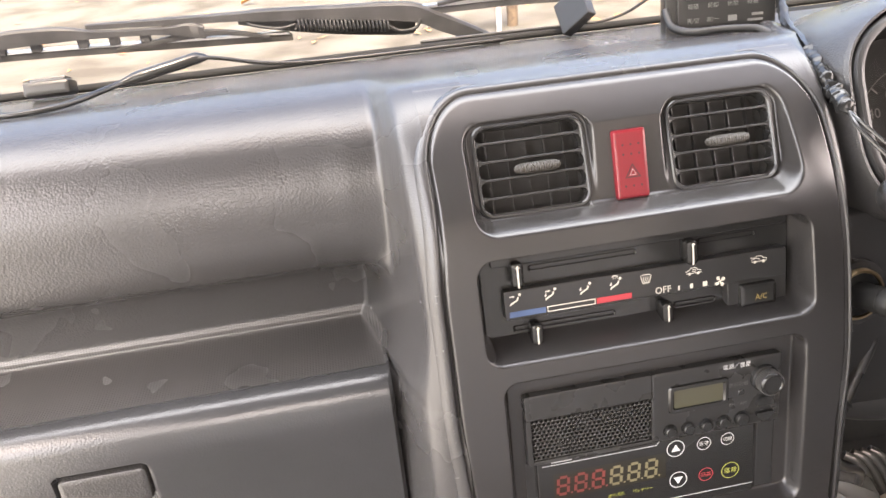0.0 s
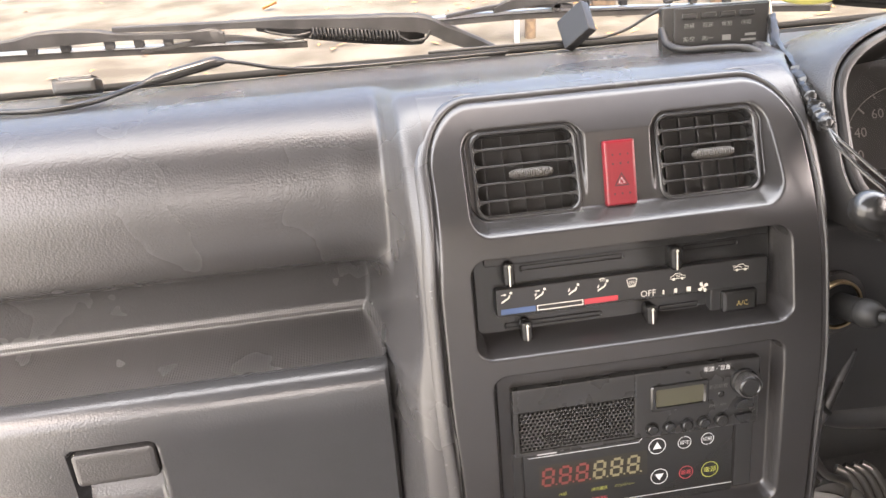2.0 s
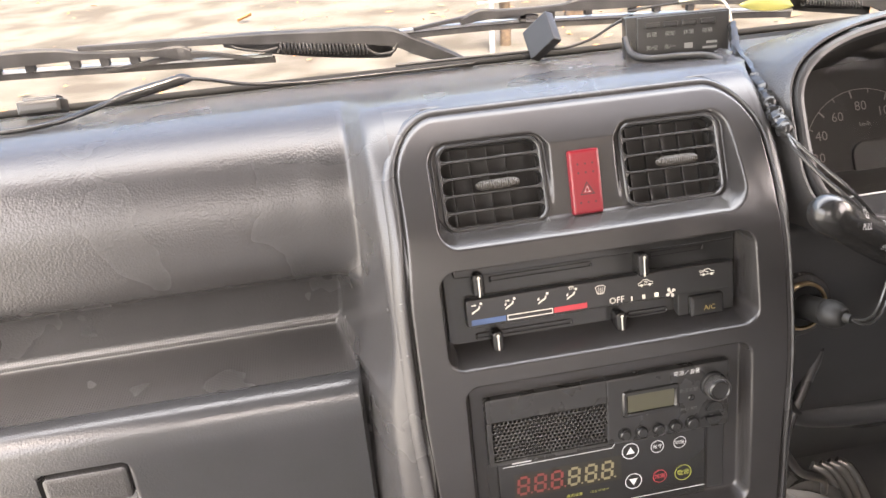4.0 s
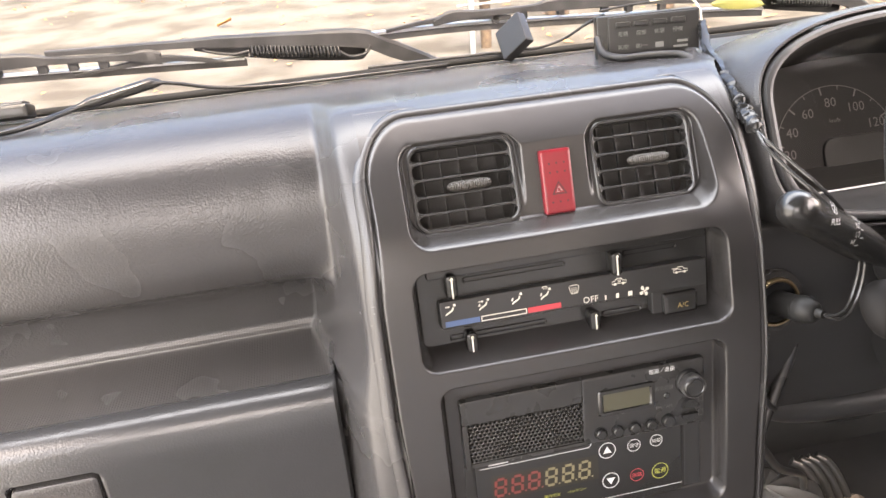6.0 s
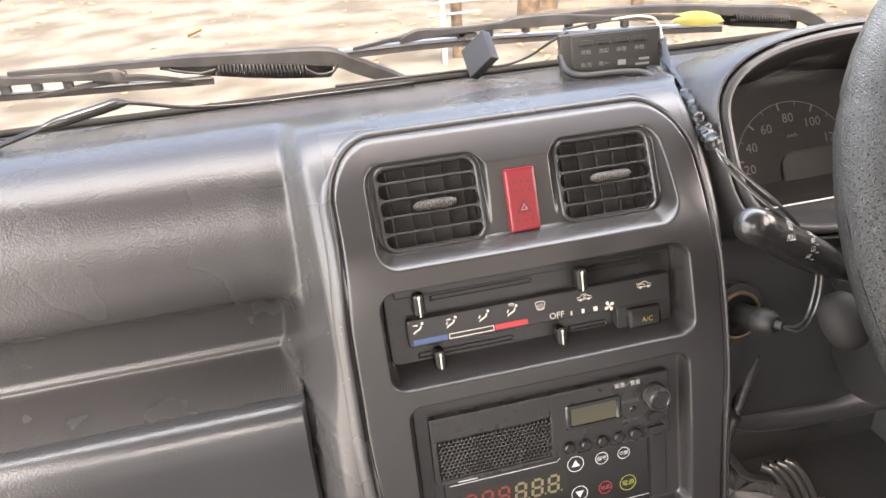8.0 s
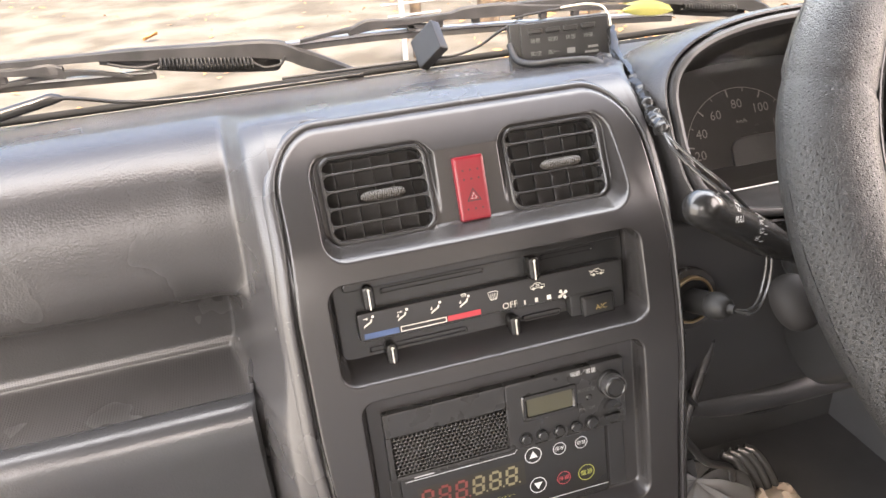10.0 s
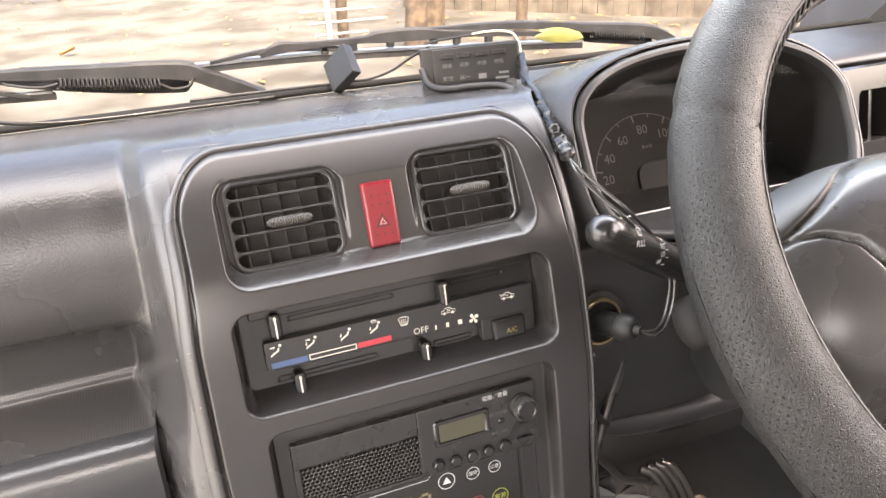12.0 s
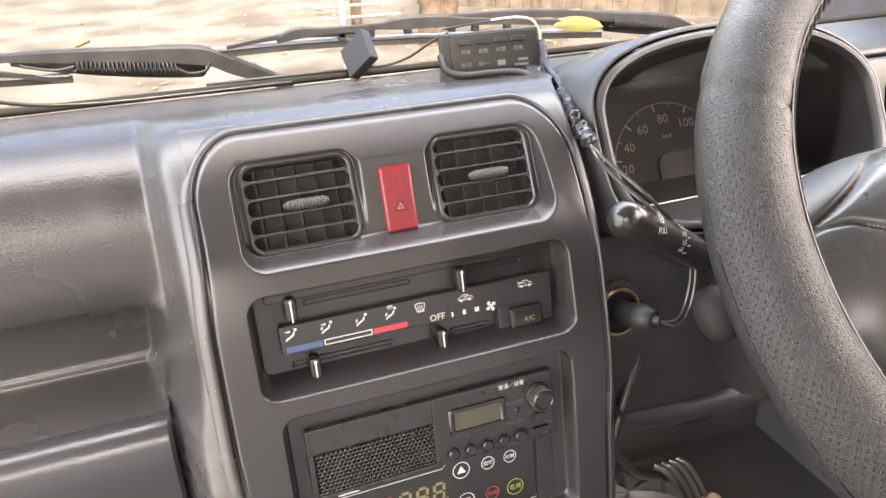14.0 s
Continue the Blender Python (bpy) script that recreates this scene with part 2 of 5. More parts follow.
def prism(outline, axis0, axis1, bm=None):
    """An outline of points at axis0 joined to the same at axis1 (lists of 3D points)."""
    bm = bm or bmesh.new()
    a = [bm.verts.new(p) for p in axis0]
    b = [bm.verts.new(p) for p in axis1]
    m = len(a)
    for k in range(m):
        bm.faces.new((a[k], a[(k + 1) % m], b[(k + 1) % m], b[k]))
    bm.faces.new(a)
    bm.faces.new(b)
    return bm


def lathe(axis_o, axis_d, profile, sides=28, bm=None):
    """Turned shape: profile of (distance along, radius)."""
    bm = bm or bmesh.new()
    o, d = Vector(axis_o), Vector(axis_d).normalized()
    s = d.orthogonal().normalized()
    t = d.cross(s)
    rings = []
    for l, r in profile:
        rings.append([bm.verts.new(o + d * l + r * (math.cos(a) * s + math.sin(a) * t)) for a in (2 * math.pi * k / sides for k in range(sides))])
    for a, b in zip(rings, rings[1:]):
        for k in range(sides):
            bm.faces.new((a[k], a[(k + 1) % sides], b[(k + 1) % sides], b[k]))
    bm.faces.new(rings[0])
    bm.faces.new(rings[-1])
    return bm


# ---- the cab shell ----
def cab_shell():
    W, T = 0.68, 0.04
    thing("floor", box((-W, -0.95, -0.04), (W, 0.33, 0.0)), M["floor"], "dark rubber-matted cab floor", "floor", "structure")
    thing("ceiling", box((-W, -0.95, 1.25), (W, -0.19, 1.29)), M["headlining"], "unseen dark cab roof lining, toned down to dim panel reflections", "ceiling", "structure")
    bm = box((-W, -1.0, -0.04), (W, -0.95, 0.80))
    box((-W, -1.0, 0.80), (-0.60, -0.95, 1.12), bm)
    box((-0.20, -1.0, 0.80), (W, -0.95, 1.12), bm)
    box((-W, -1.0, 1.12), (W, -0.95, 1.29), bm)
    thing("wall_rear", bm, M["lining"], "unseen near-white rear cab wall with a window, pale to bounce light", "wall", "structure")
    # Added dark panel, out of view, limits the light from the windscreen's top.
    a = [(-W, -0.19, 1.25), (-W, -0.19, 1.225), (-W, -0.028, 1.030), (-W, -0.016, 1.038)]
    thing("wall_header_blocker", prism(None, a, [(W, p[1], p[2]) for p in a]), M["floor"], "unseen dark panel added over the windscreen's top to cut light", "wall", "structure")
    for s, nm in ((-1, "wall_passenger_side"), (1, "wall_driver_side")):
        x0, x1 = sorted((s * W, s * (W + T)))
        bm = box((x0, -0.95, -0.04), (x1, 0.33, 0.06))
        box((x0, 0.10 if s < 0 else -0.84, 0.06), (x1, 0.33, 0.66), bm)
        box((x0, -0.95, 0.06), (x1, -0.84, 1.29), bm)
        box((x0, -0.84, 1.21), (x1, -0.18, 1.29), bm)
        a = [(x0, 0.33, 0.66), (x0, 0.24, 0.66), (x0, -0.24, 1.23), (x0, -0.16, 1.23)]
        prism(None, a, [(x1, p[1], p[2]) for p in a], bm)
        thing(nm, bm, M["door_lining"], "grey cab side with an unseen open doorway added for light" if s < 0 else "grey cab side with an open window", "wall", "structure")
    thing("wall_front", box((-W, 0.30, -0.04), (W, 0.34, 0.62)), M["floor"], "dark lining of the cab's front bulkhead", "wall", "structure")


cab_shell()


# ---- dashboard body ----
def glide(xs, ys, x):
    """Monotone cubic through stations."""
    h = [b - a for a, b in zip(xs, xs[1:])]
    d = [(b - a) / q for a, b, q in zip(ys, ys[1:], h)]
    m = [d[0]] + [0.0 if p * q <= 0 else 2 * p * q / (p + q) for p, q in zip(d, d[1:])] + [d[-1]]
    i = max(k for k in range(len(h)) if xs[k] <= x + 1e-9)
    t = (x - xs[i]) / h[i]
    return (ys[i] * (1 + 2 * t) * (1 - t) ** 2 + h[i] * m[i] * t * (1 - t) ** 2 + ys[i + 1] * t * t * (3 - 2 * t) + h[i] * m[i + 1] * t * t * (t - 1))


def PY(z):
    """Depth of the centre panel's face at a height."""
    return glide((0.28, 0.37, 0.44, 0.51, 0.57, 0.624, 0.655, 0.685, 0.72), (-0.092, -0.081, -0.0695, -0.055, -0.0365, -0.0135, 0.0105, 0.044, 0.09), z)


A = [(.222, .668), (.20, .6725), (.135, .6805), (.112, .683), (.085, .678), (.062, .664), (.047, .64), (.040, .61), (.039, .592), (.044, .579), (.058, .570),
     (.076, .564), (.0866, .550), (.0876, .5215), (.0850, .5135), (.0795, .5076), (.04, .506), (.013, .507), (.010, .500), (.012, .48), (.012, .36), (.03, .30)]
B = A[:6] + [(.046, .642), (.038, .612), (.034, .59), (.032, .578), (.03, .57), (.027, .563), (.024, .555), (.018, .535), (.014, .52), (.012, .512),
             (.010, .508), (.004, .505), (0, .495), (-.004, .47), (-.02, .36), (0, .30)]
EZ = [.678, .65, .62, .60, .59, .58, .57, .55, .53, .52, .515, .51, .495, .47, .36, .32]
E = [(.220, .668), (.199, .6715), (.135, .679), (.10, .6855), (.077, .6893), (.0600, .6884)] + [(PY(z) + 0.001, z) for z in EZ]
C = [tuple(np.array(b) * 0.55 + np.array(e) * 0.45) for b, e in zip(B, E)]
D = [tuple(np.array(b) * 0.16 + np.array(e) * 0.84) for b, e in zip(B, E)]
A2 = [(y - (0.0012 if 5 <= i <= 9 else 0), z) for i, (y, z) in enumerate(A)]
STATIONS = [(-0.68, A), (-0.30, A), (-0.196, A), (-0.176, A2), (-0.157, B), (-0.150, C), (-0.142, D), (-0.1285, E)]
SUB = 6


def dash_passenger():
    profiles = [(x, [tuple(p) for p in spline(k, SUB)]) for x, k in STATIONS]
    st = [x for x, p in profiles]
    xs = [-0.68, -0.6, -0.5, -0.4, -0.3, -0.26, -0.23] + list(np.linspace(-0.205, -0.1285, 56))
    rows = []
    for i in range(len(profiles[0][1])):
        ys, zs = [p[i][0] for x, p in profiles], [p[i][1] for x, p in profiles]
        low = 0.0075 * smooth01(SUB * 12, SUB * 15, i)
        rows.append([(x - low * smooth01(-0.20, -0.170, x) * smooth01(-0.1285, -0.148, x), glide(st, ys, x), glide(st, zs, x)) for x in xs])

    def which(i, j):
        top = SUB * 1 <= i < SUB * 2 - 1
        tray = SUB * 14 - 3 <= i < SUB * 17 and xs[j] < -0.164
        return 1 if top or tray else (2 if xs[j] > -0.160 else 0)

    return skin(rows, index=which)


def dash_top_middle():
    prof = spline(E[:6] + [(0.0500, 0.6880), (0.0490, 0.6855), (0.052, 0.676)], SUB)
    ends = spline(E[:6] + [(0.0560, 0.6862), (0.0464, 0.682), (0.0385, 0.678)], SUB)
    xs = list(np.linspace(-0.1285, 0.1285, 64))
    k = [smooth01(0.082, 0.092, abs(x)) for x in xs]
    return skin([[(x, p[0] * (1 - t) + q[0] * t, p[1] * (1 - t) + q[1] * t) for x, t in zip(xs, k)] for p, q in zip(prof, ends)], index=lambda i, j: 1 if SUB <= i < SUB * 2 - 1 else 0)


def panel_half(z):
    return 0.1285 + 0.0035 * smooth01(0.64, 0.58, z) * smooth01(0.44, 0.52, z)


def panel_surround():
    """The pad's rolled edge that frames the centre panel."""
    path = []
    for z in np.linspace(0.335, 0.6525, 60):
        path.append((-panel_half(z), z, -1.0, 0.0))
    for a in np.linspace(180, 90, 16)[1:]:
        c, s = math.cos(radians(a)), math.sin(radians(a))
        path.append((-0.0945 + 0.034 * c, 0.6525 + 0.034 * s, c, s))
    for x in np.linspace(-0.0945, 0.0945, 24)[1:]:
        path.append((x, 0.6865, 0.0, 1.0))
    for a in np.linspace(90, 0, 16)[1:]:
        c, s = math.cos(radians(a)), math.sin(radians(a))
        path.append((0.0945 + 0.034 * c, 0.6525 + 0.034 * s, c, s))
    for z in np.linspace(0.6525, 0.335, 60)[1:]:
        path.append((panel_half(z), z, 1.0, 0.0))
    across = [(0.0004, 0.0060), (0.0005, 0.0022), (0.0009, 0.0009), (0.0017, 0.0003), (0.0028, 0.0001), (0.0042, 0.0005), (0.0058, 0.0014), (0.0075, 0.0026), (0.0090, 0.0050)]
    rows = []
    for x, z, ox, oz in path:
        slope = (PY(z + 0.004) - PY(z - 0.004)) / 0.008
        up = Vector((0, slope, 1)).normalized()
        out = Vector((0, -1, slope)).normalized()
        k = 1.0 - 0.45 * smooth01(0.09, 0.125, x)
        rows.append([Vector((float(x), PY(z) - 0.0005, float(z))) + (Vector((1, 0, 0)) * float(ox) + up * float(oz)) * (q * k) - out * d for q, d in across])
    bm = skin(rows)
    edge = [p for p in spline(E, SUB)[5 * SUB - 3:] if p[1] > 0.6530]
    for s in (-1, 1):  # the pad's face outside the rolled corners
        fill = []
        for y, z in edge:
            h = min(z - 0.6525, 0.0359)
            x0 = 0.0945 + math.sqrt(0.0360 ** 2 - h * h)
            fill.append([(s * (x0 + (0.1286 - min(x0, 0.1285)) * k / 6), y, z) for k in range(7)])
        skin(fill, bm)
    return bm


G = [(.200, .668), (.185, .675), (.15, .679), (.13, .679), (.12, .677), (.118, .67), (.118, .65), (.118, .62), (.115, .60), (.10, .592), (.05, .590),
     (0.0, .588), (-.009, .580), (-.013, .56), (-.015, .54), (-.0165, .52), (-.018, .50), (-.019, .47), (-.017, .44), (-.008, .405), (.01, .392), (.06, .392)]

G2 = [(.222, .668), (.20, .674), (.15, .680), (.10, .684), (.078, .682), (.068, .676), (.076, .664), (.080, .62), (.08, .60), (.07, .594), (.04, .590)] + G[11:]


def dash_driver():
    prof, far = spline(G, SUB), spline(G2, SUB)
    xs = list(np.linspace(0.132, 0.68, 40))
    rows = []
    for p, q in zip(prof, far):
        rows.append([tuple(Vector((x, p[0], p[1])).lerp(Vector((x, q[0], q[1])), smooth01(0.39, 0.44, x))) for x in xs])
    return skin(rows)


def dash_flank():
    """The pad's rounded edge beside the panel, turning back towards the driver's side."""
    prof = spline(E, SUB)
    turn = [(0.1285, 0.0), (0.1315, -0.0006), (0.1345, 0.0006), (0.1370, 0.0036), (0.1388, 0.009), (0.1398, 0.018), (0.1408, 0.035), (0.143, 0.075), (0.146, 0.15)]
    rows = []
    for i, (y, z) in enumerate(prof):
        k = smooth01(3.2 * SUB, 6 * SUB, i)
        rows.append([(x + 0.02 * (1 - k) * n / 8, min(y + d * k, max(y, 0.125)), z - 0.006 * (1 - k) * (n / 8) ** 2) for n, (x, d) in enumerate(turn)])
    return skin(rows, index=lambda i, j: 1 if SUB <= i < SUB * 2 - 1 else 0)


dashboard = empty("dashboard", (0, 0.1, 0.3), "dark grey grained plastic truck dashboard", "dashboard")
part("passenger_pad", dash_passenger(), [M["pad"], M["mesh_grain"], M["edge"]], dashboard, "grained grey pad above an open tray", angle=70)
part("top_pad", dash_top_middle(), [M["edge"], M["mesh_grain"]], dashboard)
part("panel_surround", panel_surround(), M["edge"], dashboard)
part("console_flank", dash_flank(), [M["edge"], M["mesh_grain"]], dashboard)
part("driver_side", dash_driver(), M["strip"], dashboard)

# ---- centre panel ----
VENT, CLIM, RAD = Plane(.030, .673, 28), Plane(-.0185, .565, 15), Plane(-.047, .50, 11)
HAZ = Plane(.0165, .66, 20.5)


def rr_sd(x, z, cx, cz, w, h, r):
    """Signed distance to a rounded rectangle, inside negative."""
    qx, qz = abs(x - cx) - w / 2 + r, abs(z - cz) - h / 2 + r
    return math.hypot(max(qx, 0), max(qz, 0)) + min(max(qx, qz), 0) - r


def plane_y(pl, z):
    return pl.o.y + (z - pl.o.z) * pl.u.y / pl.u.z


POCKETS = [  # centre x, z, width, height, corner radius, floor, wall width
    (0.0000, 0.6455, 0.2130, 0.0580, 0.014, "vents", 0.0050),
    (-0.0008, 0.5725, 0.2186, 0.063, 0.011, CLIM, 0.0048),
    (0.0, 0.4665, 0.204, 0.127, 0.010, RAD, 0.0048),
]


def ramp(t, a=0.45, b=0.30):
    """A straight slope with a crisp outer edge and an eased foot."""
    t = min(1.0, max(0.0, t))
    m = 1 / (1 - a / 2 - b / 2)
    if t < a:
        return m * t * t / (2 * a)
    if t > 1 - b:
        return 1 - m * (1 - t) ** 2 / (2 * b)
    return m * (t - a / 2)


def pocket_floor(pl, x, z):
    if pl == "vents":
        d = min(rr_sd(x, (z - 0.673) / VENT.u.z, c, -0.0322, 0.0725, 0.0585, 0.0095) for c in VENT_X)
        k = max(ramp((0.0052 - d) / 0.0036), smooth01(0.089, 0.098, abs(x)))
        return plane_y(HAZ, z) * (1 - k) + (plane_y(VENT, z) - 0.001) * k
    return plane_y(pl, z) + (0.0040 if pl is CLIM else 0.0)


VENT_X = (-0.0635, 0.0630)


def panel_mesh():
    bm = bmesh.new()
    nx, nz = 400, 640
    half = lambda z: 0.1285 + 0.0035 * smooth01(0.64, 0.58, z) * smooth01(0.44, 0.52, z)
    z0, z1 = 0.335, 0.6865
    rows = []
    for i in range(nz + 1):
        z = z0 + (z1 - z0) * i / nz
        row = []
        for j in range(nx + 1):
            x = (2 * j / nx - 1) * half(z)
            y = PY(z) - 0.0015 + 0.06 * x * x
            for cx, cz, w, h, r, pl, wall in POCKETS:
                d = rr_sd(x, z, cx, cz, w, h, r)
                k = ramp((0.0006 - d) / wall)
                if k > 0:
                    y = y * (1 - k) + max(y, pocket_floor(pl, x, z) + 0.0015) * k
            e = rr_sd(x * 0.1285 / half(z), z, 0, (z1 + z0 - 0.1) / 2, 0.257, z1 - z0 + 0.1, 0.034)
            if e > -0.004:
                y += 0.004 * smooth01(-0.004, 0.0, e) ** 2
            row.append((x, y, z, e))
        rows.append(row)
    vs = {}
    for i in range(nz):
        for j in range(nx):
            q = [rows[i][j], rows[i][j + 1], rows[i + 1][j + 1], rows[i + 1][j]]
            if min(p[3] for p in q) > 0 or any(rr_sd(q[0][0], (q[0][2] - 0.673) / VENT.u.z, c, -0.0322, 0.068, 0.053, 0.008) < 0 for c in VENT_X):
                continue
            f = []
            for (a, b), p in zip(((i, j), (i, j + 1), (i + 1, j + 1), (i + 1, j)), q):
                if (a, b) not in vs:
                    x, y, z, e = p
                    if e > 0:  # pull the stray corners onto the rounded outline
                        cx, cz = math.copysign(0.0945, x), z1 - 0.034
                        v = Vector((x - cx, z - cz)).normalized() * 0.034
                        x, z = cx + v.x, cz + v.y
                    vs[a, b] = bm.verts.new((x, y, z))
                f.append(vs[a, b])
            bm.faces.new(f)
    return bm


centre_panel = empty("centre_panel", (0, -0.05, 0.34), "satin dark grey plastic centre console panel", "console panel")
part("bezel", panel_mesh(), M["panel"], centre_panel, angle=170)

# ---- binnacle ----
RIM = Plane(.013, .667, 30)


def binnacle_outline(grow=0.0, n=150):
    out = []
    for k in range(n):
        a = 2 * math.pi * k / n
        c, s = math.cos(a), math.sin(a)
        p = 4.0 if s < 0 else (2.0 if c > 0 else 2.7)
        hh = 0.082 if s < 0 else 0.055
        r = (abs(c / ((0.1385 if c < 0 else 0.110) + grow)) ** p + abs(s / (hh + grow)) ** p) ** (-1 / p)
        out.append((0.298 + r * c, r * s))
    return out


def binnacle(layers):
    return skin([[RIM.at(x, v, w) for x, v in binnacle_outline(g)] for g, w in layers], closed=True)


cluster = empty("instrument_cluster", (0.307, 0.02, 0.6), "dark instrument cluster under a grained plastic hood", "instrument cluster")
part("hood", binnacle([(0.034, -0.13), (0.026, -0.07), (0.0165, -0.02), (0.0125, -0.006), (0.0102, -0.0016), (0.0086, -0.0016), (0.0079, -0.004), (0.0077, -0.009)]), M["pad"], cluster)
part("hood_lip", binnacle([(0.0066, -0.009), (0.0064, -0.0025), (0.0056, 0.0002), (0.0035, 0.0012), (0.0010, 0.0006), (-0.0006, -0.003), (-0.001, -0.007)]), M["strip"], cluster, "smooth grey lip")
part("hood_lining", binnacle([(-0.001, -0.006), (-0.004, -0.03), (-0.006, -0.088)]), M["dial_black"], cluster)
bm = bmesh.new()
bm.faces.new([bm.verts.new(RIM.at(x, v, -0.085)) for x, v in binnacle_outline(-0.004)])
part("dial_board", bm, M["dial_black"], cluster)

# ---- more materials ----
M["cream"] = mat("cream_print", (0.6, 0.57, 0.49), 0.5)
M["white"] = mat("white_print", (0.55, 0.55, 0.54), 0.5)
M["grey_print"] = mat("faded_grey_print", (0.11, 0.11, 0.106), 0.5)
M["amber"] = mat("amber_print", (0.30, 0.22, 0.07), 0.5)
M["blue_bar"] = mat("blue_print", (0.05, 0.085, 0.17), 0.5)
M["red_bar"] = mat("red_print", (0.36, 0.035, 0.045), 0.5)
M["lime"] = mat("lime_print", (0.30, 0.31, 0.06), 0.5)
M["seg_red"] = mat("dull_red_segment", (0.13, 0.022, 0.018), 0.4)
M["seg_olive"] = mat("dull_olive_segment", (0.15, 0.13, 0.07), 0.4)
M["window"] = mat("smoked_display_window", (0.022, 0.020, 0.016), 0.12)
M["lcd"] = mat("grey_green_display", (0.06, 0.057, 0.037), 0.25)
M["radio"] = mat("radio_plastic", (0.021, 0.0205, 0.020), 0.3)
wear(M["radio"], 60, 0.23, 0.34)
M["cloth"] = mat("black_cloth_and_hollow", (0.012, 0.012, 0.012), 0.95, 0.0, 0.1)
M["lace"] = mat("worn_leather_lacing", (0.02, 0.0195, 0.019), 0.42)
M["knob"] = mat("dark_grey_knob", (0.016, 0.016, 0.016), 0.2)
M["knurl"] = mat("worn_grey_knurling", (0.16, 0.155, 0.15), 0.32, 0.6)
M["stalk"] = mat("polished_black_stalk", (0.013, 0.0128, 0.0125), 0.24)
M["wire"] = mat("shiny_black_wire", (0.03, 0.03, 0.03), 0.2)
M["tab"] = mat("brown_grey_tab_plastic", (0.04, 0.036, 0.032), 0.6)
M["dial"] = mat("dial_print", (0.085, 0.08, 0.076), 0.6)
M["dial_grey"] = mat("grey_dial_window", (0.03, 0.03, 0.029), 0.6, 0.0, 0.2)
M["needle"] = mat("red_needle", (0.6, 0.05, 0.04), 0.4)
M["rubber"] = mat("black_rubber", (0.018, 0.018, 0.019), 0.55)
vary(M["rubber"], (0.014, 0.014, 0.014), (0.03, 0.029, 0.028), 60)
M["cable"] = mat("black_cable_sheath", (0.016, 0.016, 0.016), 0.42, 0.0, 0.3)
M["tape"] = mat("wrinkled_black_tape", (0.013, 0.013, 0.013), 0.22, 0.0, 0.35)
M["white_wire"] = mat("off_white_wire", (0.36, 0.335, 0.27), 0.4)
M["wiper"] = mat("weathered_black_wiper_paint", (0.02, 0.02, 0.021), 0.55, 0.0, 0.25)
vary(M["wiper"], (0.012, 0.012, 0.0125), (0.024, 0.024, 0.0245), 45)
M["steel"] = mat("bright_wiper_steel", (0.5, 0.5, 0.5), 0.3, 1.0)
M["leaf"] = mat("yellow_green_leaf", (0.3, 0.33, 0.05), 0.5)
vary(M["leaf"], (0.085, 0.092, 0.020), (0.13, 0.125, 0.027), 40)
M["dry_leaf"] = mat("dry_brown_leaf", (0.3, 0.14, 0.05), 0.8)
M["box"] = mat("dull_black_box_plastic", (0.013, 0.0127, 0.0125), 0.32, 0.0, 0.35)
M["brass"] = mat("tarnished_brass", (0.45, 0.34, 0.2), 0.35, 1.0)
M["bag"] = mat("clear_plastic_bag", (0.11, 0.11, 0.108), 0.25)
M["rag"] = mat("beige_cloth", (0.42, 0.34, 0.26), 0.9)
M["wood"] = mat("weathered_board", (0.15, 0.11, 0.07), 0.85)
vary(M["wood"], (0.055, 0.042, 0.029), (0.12, 0.10, 0.074), 5)
M["pale_wood"] = mat("pale_board", (0.13, 0.11, 0.08), 0.85)
M["post"] = mat("white_painted_post", (0.2, 0.2, 0.195), 0.5)
M["bark"] = mat("brown_bark", (0.17, 0.11, 0.07), 0.95)
vary(M["bark"], (0.04, 0.028, 0.018), (0.10, 0.07, 0.045), 12)
M["shroud"] = mat("smooth_dark_shroud", (0.02, 0.02, 0.02), 0.4, 0.0, 0.3)
wear(M["shroud"], 25, 0.34, 0.44)
M["hub"] = mat("worn_hub_plastic", (0.055, 0.0535, 0.053), 0.22)
wear(M["hub"], 22, 0.22, 0.31)
grain(M["hub"], 900, 0.10, 0.0002)

glass = bpy.data.materials.new("window_glass")
glass.use_nodes = True
g = glass.node_tree
for n in list(g.nodes):
    g.nodes.remove(n)
g_out, g_mix = g.nodes.new("ShaderNodeOutputMaterial"), g.nodes.new("ShaderNodeMixShader")
g_clear, g_gloss, g_fres = g.nodes.new("ShaderNodeBsdfTransparent"), g.nodes.new("ShaderNodeBsdfGlossy"), g.nodes.new("ShaderNodeFresnel")
g_gloss.inputs["Roughness"].default_value = 0.02
g_fres.inputs["IOR"].default_value = 1.35
g.links.new(g_fres.outputs["Fac"], g_mix.inputs["Fac"])
g.links.new(g_clear.outputs["BSDF"], g_mix.inputs[1])
g.links.new(g_gloss.outputs["BSDF"], g_mix.inputs[2])
g.links.new(g_mix.outputs["Shader"], g_out.inputs["Surface"])
M["glass"] = glass


# ---- printing ----
def print_text(name, body, pl, x, v, size, material, parent, w=0.0004, align="CENTER", label="", wide=1.0):
    """Built-in lettering laid on a plane as a thin mesh."""
    c = bpy.data.curves.new(name, "FONT")
    c.body, c.size, c.extrude, c.resolution_u = body, 1.0, 0.0, 2
    c.align_x, c.align_y = align, "CENTER"
    tmp = new(name + "_curve", c)
    dg = bpy.context.evaluated_depsgraph_get()
    me = bpy.data.meshes.new_from_object(tmp.evaluated_get(dg))
    bpy.data.objects.remove(tmp)
    bm = bmesh.new()
    bm.from_mesh(me)
    for q in bm.verts:
        q.co = pl.at(x + q.co.x * size * wide, v + q.co.y * size, w)
    return part(name, bm, material, parent, label, smooth=False)


